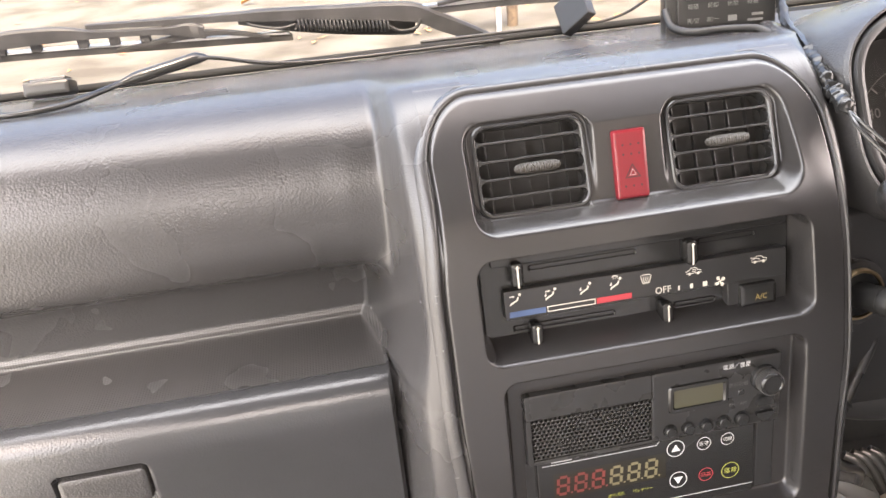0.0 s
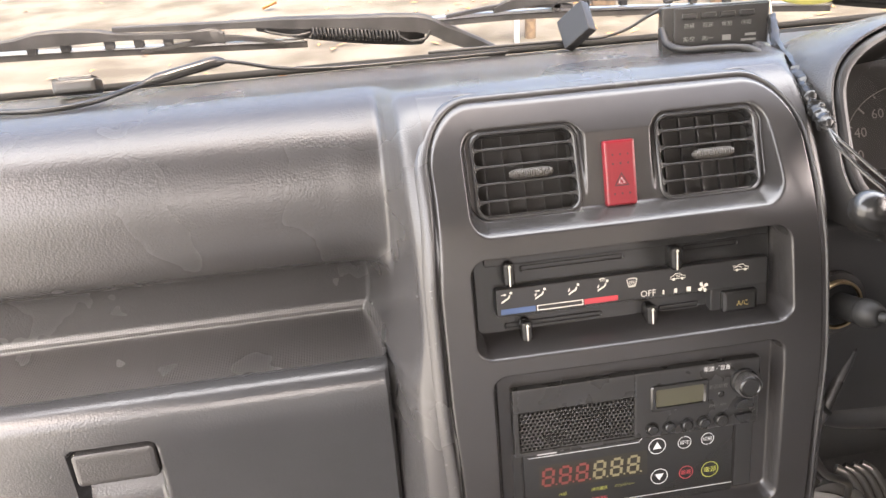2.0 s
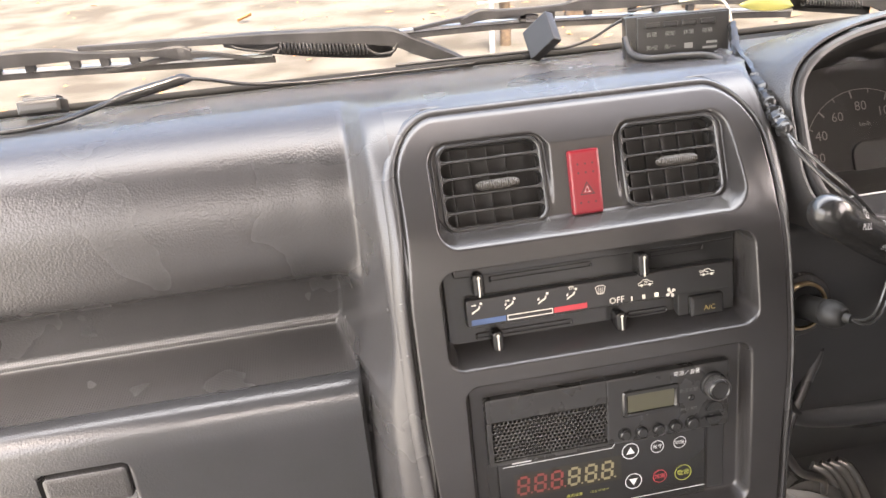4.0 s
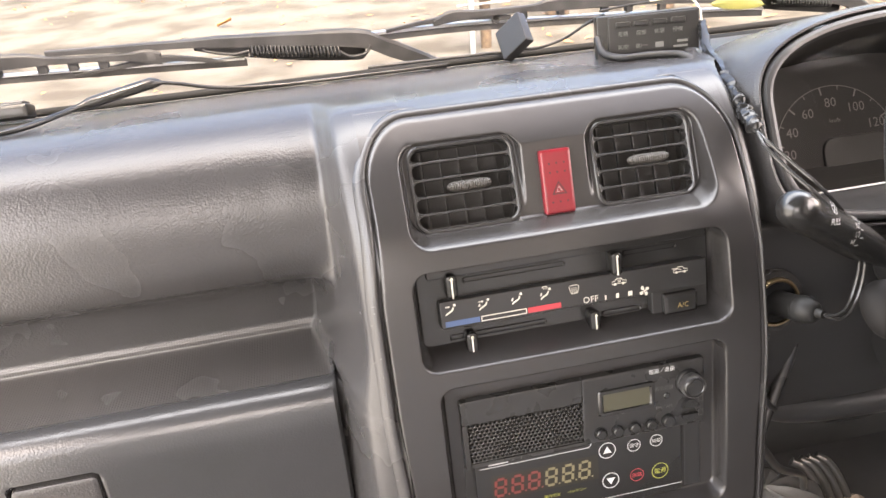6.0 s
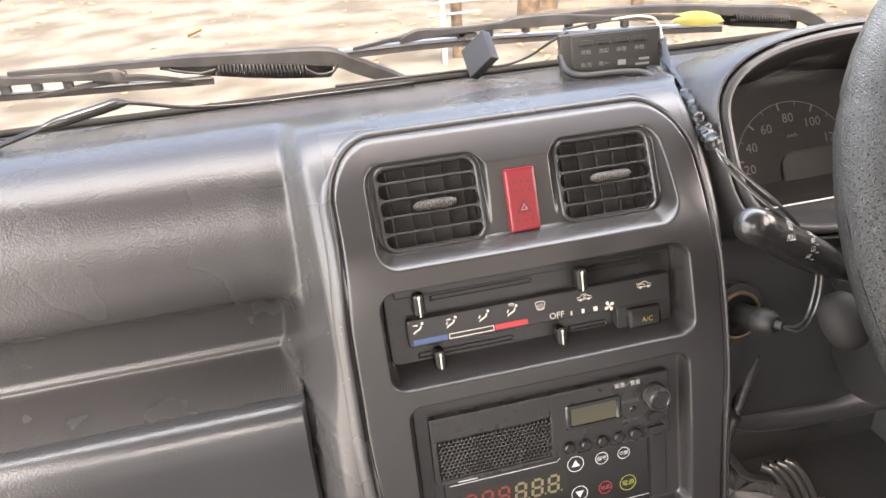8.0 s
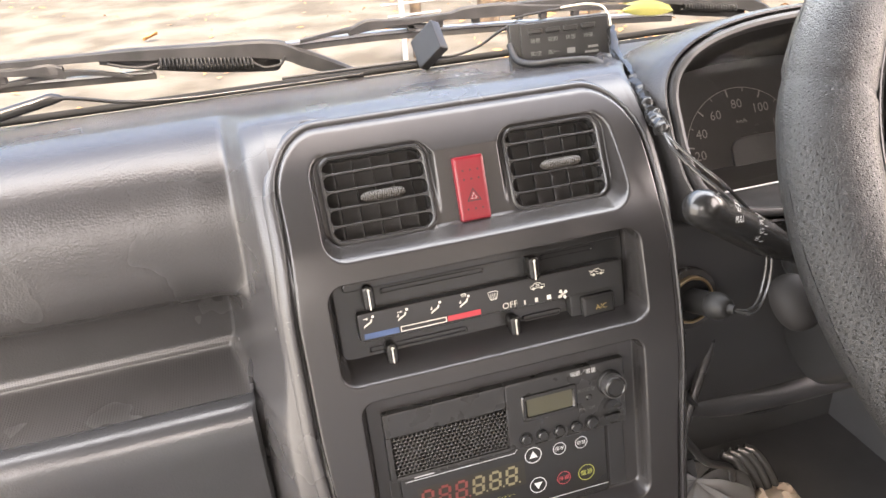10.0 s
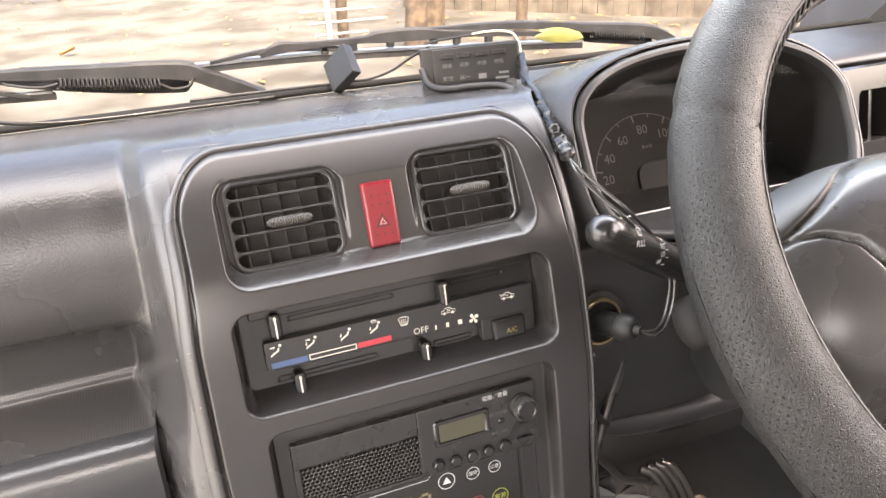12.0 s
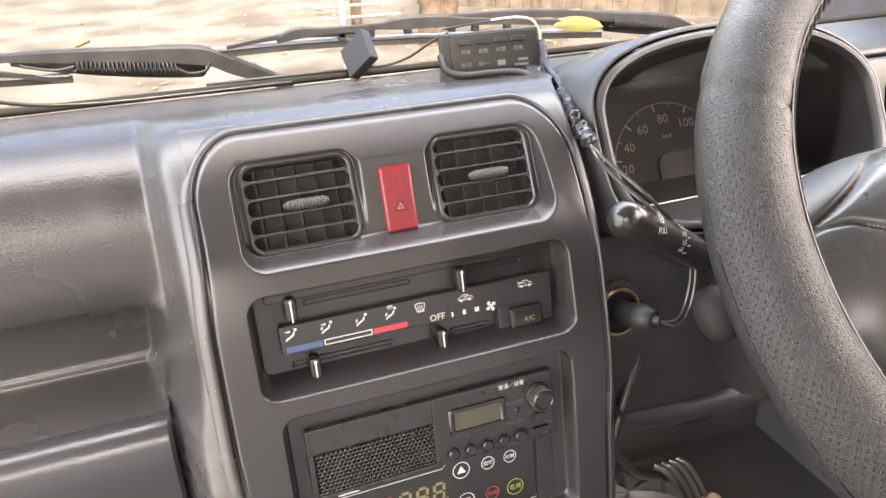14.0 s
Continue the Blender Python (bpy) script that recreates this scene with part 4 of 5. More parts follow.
# ---- dial printing ----
BOARD = Plane(*(lambda p: (p.y, p.z, 30))(RIM.at(0, 0, -0.0848)))
DC = (0.2665, -0.030)
bm = ribbon(BOARD, [(DC[0] + 0.056 * math.cos(a), DC[1] + 0.056 * math.sin(a)) for a in np.linspace(radians(208), radians(-28), 60)], 0.0006)
part("dial_arc", bm, M["dial"], cluster)
bm = bmesh.new()
for k in range(14):
    a = radians(202 - k * 224 / 13)
    r0 = 0.0495 if k % 2 == 0 else 0.0525
    ribbon(BOARD, [(DC[0] + r * math.cos(a), DC[1] + r * math.sin(a)) for r in (r0, 0.0557)], 0.0014 if k % 2 == 0 else 0.0008, 0.0006, bm)
part("dial_ticks", bm, M["dial"], cluster)
for body, x, v in (("20", 0.2227, -0.0268), ("40", 0.2276, -0.0090), ("60", 0.2441, 0.0048), ("80", 0.2660, 0.0118), ("100", 0.2884, 0.0056), ("120", 0.3046, -0.0095)):
    print_text("speed_mark", body, BOARD, x, v, 0.0112, M["dial"], cluster, 0.0006)
print_text("unit_mark", "km/h", BOARD, 0.2675, -0.0032, 0.005, M["grey_print"], cluster, 0.0006)
part("needle", ribbon(BOARD, [(0.2265, -0.0475), (0.2450, -0.0435)], 0.0017, 0.003), M["needle"], cluster, "red pointer at rest")
part("odometer", block(BOARD, 0.283, -0.034, 0.062, 0.034, 0.0, 0.002, 0.012, 0.001, n=6), M["dial_grey"], cluster)
bm = bmesh.new()
rows = []
for s in (k / 14 + 0.005 for k in range(14)):
    rows.append([RIM.at(0.290 + (x - 0.290) * s, -0.012 + (v + 0.012) * s, -0.0580 + 0.0540 * ((-0.012 + (v + 0.012) * s) + 0.0775) / 0.1275 + 0.25 * (0.290 + (x - 0.290) * s - 0.298) ** 2) for x, v in ((x, max(v, -0.060)) for x, v in binnacle_outline(-0.0045))])
lens = part("lens", skin(rows, bm, closed=True), M["glass"], cluster, "clear bowed plastic lens", angle=170)
lens.visible_shadow = False
part("lens_edge", block(RIM, 0.292, -0.0612, 0.225, 0.0014, -0.045, -0.0405, 0.0006, 0.0004), M["white"], cluster)
part("sill", skin([[RIM.at(0.170 + 0.012 * k, v, w) for k in range(21)] for v, w in ((-0.0622, -0.050), (-0.0620, -0.0415), (-0.0640, -0.0395), (-0.0720, -0.027), (-0.0790, -0.012), (-0.0835, -0.006))]), M["shroud"], cluster, "smooth dark sill below the lens")
part("fuel_gauge", block(BOARD, 0.400, -0.037, 0.050, 0.034, 0.0, 0.002, 0.004, 0.001), M["black_matt"], cluster)
part("fuel_mark", patch(BOARD, rect(0.394, -0.046, 0.408, -0.0425), 0.0024), M["dark"], cluster)

# ---- driver's side vent ----
SIDE = Plane(0.046, 0.631, 14)
side_vent = empty("side_air_vent", SIDE.at(0.50, -0.04), "square dark plastic side air vent", "air vent")
part("surround", frame_ring(SIDE, 0.530, 0.0, rounded(0.180, 0.090, 0.012), rounded(0.128, 0.046, 0.005), -0.03, 0.006, 0.002), M["panel"], side_vent)
part("duct", patch(SIDE, rect(0.445, -0.04, 0.615, 0.04), -0.02), M["black_matt"], side_vent)
for x in (0.486, 0.510, 0.534):
    part("vane", block(SIDE, x, 0.0, 0.004, 0.046, -0.018, -0.001, 0.001, 0.0008), M["panel"], side_vent)


# ---- steering wheel ----
WC, WR, WT, WTILT = Vector((0.30, -0.2076, 0.6572)), 0.19, 0.0222, 44.3
WU, WN = Vector((0, math.sin(radians(WTILT)), math.cos(radians(WTILT)))), Vector((0, -math.cos(radians(WTILT)), math.sin(radians(WTILT))))
WX = Vector((1, 0, 0))


def wheel_rim(n=260, m=36):
    bm = bmesh.new()
    uv = bm.loops.layers.uv.new("skin")
    rows = []
    for i in range(n + 1):
        a = 2 * math.pi * i / n
        d = math.cos(a) * WX + math.sin(a) * WU
        row = []
        for k in range(m + 1):
            b = 2 * math.pi * k / m
            q = Vector((math.cos(a) * 9, math.sin(a) * 9, b * 0.6))
            r = WT + 0.0005 * noise.noise(q * 1.4) + 0.00025 * noise.noise(q * 6)
            for seam in (150.0, 214.0):  # folds where the cover is pieced
                r -= 0.0012 * math.exp(-((math.degrees(a) - seam - 2.5 * math.sin(b)) / 0.9) ** 2)
            row.append(bm.verts.new(WC + d * (WR + r * math.cos(b)) + WN * r * math.sin(b)))
        rows.append(row)
    for i in range(n):
        for k in range(m):
            f = bm.faces.new((rows[i][k], rows[i][k + 1], rows[i + 1][k + 1], rows[i + 1][k]))
            for loop, (p, q) in zip(f.loops, ((i, k), (i, k + 1), (i + 1, k + 1), (i + 1, k))):
                loop[uv].uv = (p / n * 2 * math.pi * WR, q / m * 2 * math.pi * WT)
    bmesh.ops.remove_doubles(bm, verts=bm.verts, dist=1e-6)
    return bm


def perforate(m, pitch):
    u = nd(m, "ShaderNodeUVMap")
    s = nd(m, "ShaderNodeSeparateXYZ")
    wire_up(m, u.outputs["UV"], s.inputs["Vector"])
    waves = []
    for axis in ("X", "Y"):
        q = nd(m, "ShaderNodeMath")
        q.operation = "MULTIPLY"
        q.inputs[1].default_value = 2 * math.pi / pitch
        wire_up(m, s.outputs[axis], q.inputs[0])
        c = nd(m, "ShaderNodeMath")
        c.operation = "COSINE"
        wire_up(m, q.outputs["Value"], c.inputs[0])
        waves.append(c)
    p = nd(m, "ShaderNodeMath")
    p.operation = "MULTIPLY"
    wire_up(m, waves[0].outputs["Value"], p.inputs[0])
    wire_up(m, waves[1].outputs["Value"], p.inputs[1])
    r = nd(m, "ShaderNodeMapRange")
    r.interpolation_type = "SMOOTHSTEP"
    r.inputs["From Min"].default_value, r.inputs["From Max"].default_value = 0.70, 0.96
    r.inputs["To Min"].default_value, r.inputs["To Max"].default_value = 1.0, 0.0
    wire_up(m, p.outputs["Value"], r.inputs["Value"])
    relief(m, r.outputs["Result"], 1.0, 0.0011)


vary(M["rim"], (0.011, 0.011, 0.011), (0.016, 0.0158, 0.0156), 25)
wear(M["rim"], 45, 0.33, 0.44)
grain(M["rim"], 1000, 0.6, 0.0004)
perforate(M["rim"], 2 * math.pi * WT / 30)
wheel = empty("steering_wheel", WC, "black steering wheel in a laced perforated leather cover", "steering wheel")
rim = part("rim", wheel_rim(), M["rim"], wheel, "perforated black leather cover")
bm = bmesh.new()
for i in range(150):
    a = 2 * math.pi * i / 150
    pts = []
    for da, b in ((-0.010, radians(133)), (0.0, radians(141)), (0.010, radians(150))):
        d = math.cos(a + da) * WX + math.sin(a + da) * WU
        pts.append(WC + d * (WR + (WT + 0.0006) * math.cos(b)) + WN * (WT + 0.0006) * math.sin(b))
    tube(pts, 0.0009, bm, 5)
for b in (132, 151):
    pts = []
    for i in range(121):
        a = 2 * math.pi * i / 120
        d = math.cos(a) * WX + math.sin(a) * WU
        pts.append(WC + d * (WR + WT * math.cos(radians(b))) + WN * WT * math.sin(radians(b)))
    tube(pts, 0.0009, bm, 6)
part("lacing", bm, M["lace"], rim, "dark laced seam of the cover")


def wheel_at(x, v, w):
    return WC + WX * x + WU * v + WN * w


SEAM_PAD = [(0.030, 0.0750), (0.045, 0.0720), (0.066, 0.0640), (0.095, 0.0480), (0.117, 0.0365), (0.126, 0.0315)]
SEAM_SPOKE = [(0.180, 0.0200), (0.150, 0.0255), (0.138, 0.0285), (0.124, 0.0315), (0.112, 0.0290), (0.100, 0.0190), (0.093, 0.0010), (0.090, -0.0300), (0.085, -0.0900)]


def seam_gap(x, v, seam):
    best = 1.0
    for (a, b), (c, d) in zip(seam, seam[1:]):
        ux, uv = c - a, d - b
        t = min(1.0, max(0.0, ((x - a) * ux + (v - b) * uv) / (ux * ux + uv * uv)))
        best = min(best, math.hypot(x - a - t * ux, v - b - t * uv))
    return best


def hub_surface():
    """The wheel's centre: a low dome whose pieces meet in grooves, running out into the spokes."""
    meshes = {k: bmesh.new() for k in ("horn_pad", "cover_left", "cover_right", "spoke_left", "spoke_right")}
    nx, nv = 250, 140
    made = {k: {} for k in meshes}
    pts, which = {}, {}
    pad_x, pad_v = [p[0] for p in SEAM_PAD], [p[1] for p in SEAM_PAD]
    for i in range(nx + 1):
        for j in range(nv + 1):
            x, v = -0.178 + 0.356 * i / nx, -0.095 + 0.180 * j / nv
            X = abs(x)
            q = ((X / 0.165) ** 2.4 + (abs(v) / (0.082 if v > 0 else 0.095)) ** 2.4) ** (1 / 2.4)
            w = 0.014 - 0.05 * q * q - 0.04 * q ** 8
            arm = -0.046 + 0.034 * smooth01(0.130, 0.178, X) - 15.0 * (v + 0.026) ** 2
            k = smooth01(0.10, 0.15, X) * smooth01(0.046, 0.022, v) * smooth01(-0.098, -0.072, v)
            w += max(0.0, arm - w) * k
            if (q > 1.0 and k < 0.6) or math.hypot(x, v) > 0.171 or w < -0.062:
                continue
            for seam in (SEAM_PAD, SEAM_SPOKE):
                d = seam_gap(X, v, seam)
                w -= 0.0045 * math.exp(-(d / 0.0017) ** 2)
                w -= 0.0012 * math.exp(-(d / 0.005) ** 2)
            pts[i, j] = wheel_at(x, v, w)
            v2 = np.interp(X, [0.112, 0.124, 0.138, 0.150, 0.180], [0.0290, 0.0315, 0.0285, 0.0255, 0.0200])
            x2 = np.interp(v, [-0.09, -0.03, 0.001, 0.019, 0.029], [0.085, 0.090, 0.093, 0.100, 0.112])
            side = "left" if x < 0 else "right"
            if (X > 0.112 and v < v2) or (X <= 0.112 and v < 0.029 and X > x2):
                which[i, j] = "spoke_" + side
            elif X > 0.030 and (X > 0.126 or v > np.interp(X, pad_x, pad_v)):
                which[i, j] = "cover_" + side
            else:
                which[i, j] = "horn_pad"
    for i in range(nx):
        for j in range(nv):
            q = [(i, j), (i + 1, j), (i + 1, j + 1), (i, j + 1)]
            if any(c not in pts for c in q):
                continue
            k = which[i, j]
            m = made[k]
            for c in q:
                if c not in m:
                    m[c] = meshes[k].verts.new(pts[c])
            meshes[k].faces.new([m[c] for c in q])
    return meshes


hub = hub_surface()
part("horn_pad", hub["horn_pad"], M["hub"], wheel, "domed worn grey horn pad", angle=170)
for side in ("left", "right"):
    part("hub_cover", hub["cover_" + side], M["strip"], wheel, "grained back cover of the hub", angle=170)
    part("spoke", hub["spoke_" + side], M["hub"], wheel, "smooth grey spoke", angle=170)
part("hub_back", lathe(wheel_at(0, 0, -0.09), WN, [(0, 0.05), (0.0, 0.06), (0.035, 0.068), (0.045, 0.066)], 36), M["shroud"], wheel)


# ---- steering column ----
column = empty("steering_column", (0.30, 0.0, 0.47), "dark plastic steering column shroud with a wiper stalk", "steering column")
axis = -WN
base = WC + axis * 0.085
rows = []
for l, rx, rv in ((0, 0.045, 0.045), (0.01, 0.050, 0.050), (0.05, 0.052, 0.052), (0.11, 0.050, 0.052), (0.18, 0.046, 0.05)):
    c = base + axis * l
    ring = []
    for k in range(40):
        a = 2 * math.pi * k / 40
        cc, ss = math.cos(a), math.sin(a)
        r = (abs(cc / rx) ** 3.4 + abs(ss / rv) ** 3.4) ** (-1 / 3.4)
        ring.append(c + WX * r * cc + WU * r * ss)
    rows.append(ring)
bm = skin(rows, closed=True)
bm.faces.new([bm.verts.new(p) for p in rows[0]])
part("shroud", bm, M["shroud"], column)
pod_c, pod_d = Vector((0.2030, -0.0760, 0.5490)), Vector((0.0037, -0.0210, -0.0247)).normalized()
part("lock_housing", lathe(pod_c, pod_d, [(0.0205 * math.sin(radians(a)), max(0.0003, 0.0155 * math.cos(radians(a)) ** 0.8)) for a in range(-90, 91, 9)], 40), M["dial_black"], column, "smooth rounded lock housing beside the column")
tip = Vector((0.1085, -0.0860, 0.6455))
sd = (Vector((0.206, -0.05, 0.58)) - tip).normalized()
tip = tip + sd * 0.005
ln = 0.19
prof = [(-0.0112, 0.0005), (-0.0104, 0.0044), (-0.0075, 0.0084), (-0.002, 0.0111), (0.004, 0.0119), (0.010, 0.0118), (0.0160, 0.0113), (0.0185, 0.0113), (0.024, 0.0117), (0.06, 0.0124), (0.09, 0.0122), (0.115, 0.0105), (0.135, 0.0078), (0.145, 0.0068), (0.155, 0.0075), (ln, 0.009)]
boss = tip + sd * 0.163
part("stalk_cup", lathe(boss - sd * 0.010, sd, [(-0.004, 0.0074), (0.0, 0.0100), (0.004, 0.0135), (0.012, 0.0170), (0.03, 0.0190), (0.06, 0.0195)], 40), M["shroud"], column)
stalk = part("wiper_stalk", lathe(tip, sd, prof, 40), M["stalk"], column, "glossy black stalk with white markings")


class Skew:
    """Lettering laid along the stalk's upper side."""

    def __init__(self, o, x, n):
        self.o, self.n = Vector(o), Vector(n).normalized()
        self.x = (Vector(x) - self.n * Vector(x).dot(self.n)).normalized()
        self.y = self.n.cross(self.x)

    def at(self, a, b, w=0.0):
        return self.o + self.x * a + self.y * b + self.n * w


STALK_PULL, STALK_ROW = 0.0255, 0.0570
view = Vector((-0.286, -0.36, 0.215))
face = (view - sd * view.dot(sd)).normalized()
over = face.cross(sd).normalized()
over = over if over.z > 0 else -over


def stalk_face(l, deg):
    nrm = (face * math.cos(radians(deg)) + over * math.sin(radians(deg))).normalized()
    return Skew(tip + sd * l + nrm * 0.0124, (0.94, 0.1, -0.18), nrm)


for body, l, deg, size in (("PULL", STALK_PULL, 18, 0.0060), ("OFF", STALK_ROW, 64, 0.0052), ("INT", STALK_ROW, 40, 0.0052), ("LO", STALK_ROW + 0.001, 17, 0.0052), ("HI", STALK_ROW, -8, 0.0052)):
    sf = stalk_face(l, deg)
    print_text("stalk_mark", body, sf, 0, 0, size, M["white"], stalk, 0.0004, wide=0.85)
    if body != "PULL":
        part("stalk_tick", ribbon(stalk_face(l + 0.0065, deg - 3), [(-0.002, 0.0), (0.002, -0.0002)], 0.0005, 0.0004), M["white"], stalk)
sf = stalk_face(STALK_PULL - 0.002, 50)
bm = ribbon(sf, [(-0.0034, 0.0022), (-0.0022, -0.0022), (0.0022, -0.0022), (0.0034, 0.0022), (0.0017, 0.003), (-0.0017, 0.003)], 0.0006, 0.0004, closed=True)
ribbon(sf, [(-0.0012, -0.0014), (0.0010, 0.0018)], 0.0006, 0.0004, bm)
for q in (-0.0022, 0.0, 0.0022):
    ribbon(sf, [(q - 0.0006, 0.0042), (q, 0.0050), (q + 0.0006, 0.0042)], 0.0004, 0.0004, bm)
part("washer_mark", bm, M["white"], stalk)

# ---- knee panel, lighter socket, wires below ----
lighter = empty("lighter_socket", (0.158, -0.02, 0.53), "brass-ringed lighter socket in the dash", "socket")
ldir = Vector((0.03, -0.97, 0.20)).normalized()
lc = Vector((0.1565, -0.0265, 0.5330))
M["plug"] = mat("dull_black_plug_plastic", (0.012, 0.012, 0.0118), 0.5, 0.0, 0.3)
part("ring", lathe(lc - ldir * 0.004, ldir, [(0, 0.0186), (0.004, 0.0186), (0.0050, 0.0180), (0.0050, 0.0165), (0.0, 0.0160), (-0.008, 0.0160)], 36), M["brass"], lighter, "tarnished brass ring")
part("collar", lathe(lc - ldir * 0.012, ldir, [(0, 0.025), (0.008, 0.0235), (0.0095, 0.0235), (0.0095, 0.0190), (0.004, 0.0188)], 36), M["pad"], lighter)
# Flat black disc stands in for the shade inside the socket.
part("well", patch(Skew(lc - ldir * 0.0005, (1, 0, 0), ldir), disc(0.0158, 28), 0.0), M["cloth"], lighter)
plug = empty("power_plug", lc, "black power plug in the lighter socket", "plug")
pd = Vector((0.30, -0.91, 0.24)).normalized()
part("body", lathe(lc - pd * 0.004, pd, [(0, 0.0096), (0.020, 0.0094), (0.0205, 0.0088), (0.0215, 0.0088), (0.022, 0.0100), (0.025, 0.0103), (0.030, 0.0096), (0.0345, 0.0074), (0.036, 0.0052), (0.036, 0.0036), (0.041, 0.0030), (0.041, 0.0005)], 28), M["plug"], plug)
end = lc + pd * 0.036
part("lead", cord([tuple(end), (0.177, -0.063, 0.538), (0.187, -0.062, 0.541), (0.195, -0.058, 0.554), (0.198, -0.054, 0.572), (0.196, -0.050, 0.592)], 0.0013, 10, 8), M["wire"], plug)
part("lead", cord([tuple(end), (0.177, -0.062, 0.541), (0.186, -0.060, 0.545), (0.192, -0.056, 0.557), (0.1945, -0.053, 0.572), (0.192, -0.050, 0.590)], 0.0011, 10, 8), M["wire"], plug)
knee = empty("knee_panel_edge", (0.3, -0.02, 0.39), "smooth rolled lower edge of the knee panel with a slot", "trim")
edge_keys = [(0.160, -0.010, 0.424), (0.178, -0.016, 0.408), (0.205, -0.020, 0.398), (0.25, -0.022, 0.3925), (0.30, -0.023, 0.391), (0.40, -0.023, 0.391), (0.66, -0.023, 0.391)]
part("lip", cord([(x, y + 0.019, z + 0.006) for x, y, z in edge_keys], 0.0150, 10, 24), M["strip"], knee)
# Black spindle on the lip stands in for the slot's inner shade.
part("slot", tube([(0.232 + 0.005 * k, -0.0150, 0.3895 - 0.0012 * math.sin(k * 0.3)) for k in range(13)], [0.0003 + 0.0017 * math.sin(math.pi * k / 12) for k in range(13)], None, 8), M["cloth"], knee, "black spindle painted as the shade in a narrow slot")
brace = empty("console_brace", (0.16, -0.02, 0.41), "dark plastic brace beside the console", "brace")
part("strut", cord([(0.182, -0.012, 0.505), (0.186, -0.014, 0.48), (0.178, -0.018, 0.455), (0.163, -0.028, 0.425), (0.150, -0.04, 0.405)], [0.0058 - 0.002 * k / 32 for k in range(33)], 8, 12), M["pad"], brace)
loose = empty("loose_cable", (0.15, -0.03, 0.45), "loose black cable hanging beside the console", "cable")
part("upper_run", cord([(0.138, -0.045, 0.52), (0.141, -0.04, 0.50), (0.148, -0.034, 0.468), (0.160, -0.030, 0.442), (0.170, -0.028, 0.430)], 0.0022), M["cable"], loose)
part("lower_run", cord([(0.165, 0.0, 0.43), (0.179, 0.0, 0.395), (0.196, 0.02, 0.35), (0.222, 0.035, 0.31), (0.262, 0.06, 0.255), (0.326, 0.1, 0.189), (0.36, 0.13, 0.13)], 0.004), M["cable"], loose)

# ---- floor things ----
M["boot"] = mat("shiny_rubber_boot", (0.05, 0.049, 0.046), 0.14)
boot = empty("pedal_boot", (0.43, 0.19, 0.0), "shiny ribbed rubber boot standing on the floor", "boot")
for k in range(4):
    rows = []
    x0 = 0.418 + 0.012 * k
    pts = [(x0 - 0.012, 0.21, 0.085), (x0 + 0.002, 0.20, 0.078), (x0 + 0.014, 0.185, 0.055), (x0 + 0.022, 0.17, 0.025), (x0 + 0.025, 0.16, 0.002)]
    part("rib", cord(pts, 0.0066, 8, 12), M["boot"], boot)
bag = bmesh.new()
rows = []
for i in range(16):
    row = []
    for k in range(28):
        a = 2 * math.pi * k / 28
        t = i / 15
        r = 0.075 * math.sin(math.pi * (0.12 + 0.8799 * t)) ** 0.6 * (1 + 0.25 * noise.noise(Vector((math.cos(a) * 2, math.sin(a) * 2, t * 4))))
        row.append((0.335 + r * math.cos(a) * 1.2, 0.165 + r * math.sin(a), 0.002 + 0.10 * t + 0.015 * noise.noise(Vector((math.cos(a) * 3, math.sin(a) * 3, 7)))))
    rows.append(row)
thing("plastic_bag", skin(rows, bag, closed=True), M["bag"], "crumpled clear plastic bag on the floor", "bag")
rag = bmesh.new()
rows = []
for i in range(18):
    row = []
    for k in range(18):
        x, y = i / 17, k / 17
        h = 0.045 * math.sin(math.pi * x) ** 0.5 * math.sin(math.pi * y) ** 0.5 * (1 + 0.7 * noise.noise(Vector((x * 5, y * 5, 3)))) + 0.002
        row.append((0.40 + 0.11 * x, 0.10 + 0.10 * y, h))
    rows.append(row)
thing("cleaning_cloth", skin(rows, rag), M["rag"], "crumpled beige cloth on the floor", "cloth")

# ---- dash top things ----

class Face:
    def __init__(self, o, x, up):
        self.o, self.x = Vector(o), Vector(x).normalized()
        self.u = (Vector(up) - self.x * Vector(up).dot(self.x)).normalized()
        self.n = self.x.cross(self.u)

    def at(self, a, b, w=0.0):
        return self.o + self.x * a + self.u * b + self.n * w


FDEV = Face((0.131, 0.146, 0.6925), (0.960, -0.27, 0.05), (0.0, 0.17, 0.98))
device = empty("switch_box", FDEV.at(0, -0.021), "small black switch box on the dash with push keys", "switch box")
part("case", block(FDEV, -0.004, 0.0, 0.083, 0.0410, -0.022, 0.0, 0.0015, 0.001), M["box"], device)
part("front", block(FDEV, 0.0, 0.0, 0.073, 0.0385, -0.002, 0.0020, 0.001, 0.0008), M["box"], device)
for k in range(4):
    x = -0.0245 + 0.0147 * k
    part("key", block(FDEV, x, 0.0128, 0.0115, 0.0042, 0.001, 0.0048, 0.0008, 0.0008), M["box"], device)
    if k < 3:
        part("key", block(FDEV, x, -0.0140, 0.0115, 0.0042, 0.001, 0.0048, 0.0008, 0.0008), M["box"], device)
for body, k, v in (("荷積", 0, 0.0050), ("荷卸", 1, 0.0050), ("休憩", 2, 0.0050), ("待機", 3, 0.0050), ("実/空", 0, -0.0055), ("高/一", 1, -0.0055)):
    print_text("key_mark", body, FDEV, -0.0245 + 0.0147 * k, v, 0.0042, M["grey_print"], device, 0.0023)
part("key_bar", patch(FDEV, rect(0.0015, -0.0078, 0.0082, -0.0034), 0.0023), M["grey_print"], device)
part("maker_mark", patch(FDEV, rect(0.0160, -0.0092, 0.0275, -0.0074), 0.0023), M["grey_print"], device)
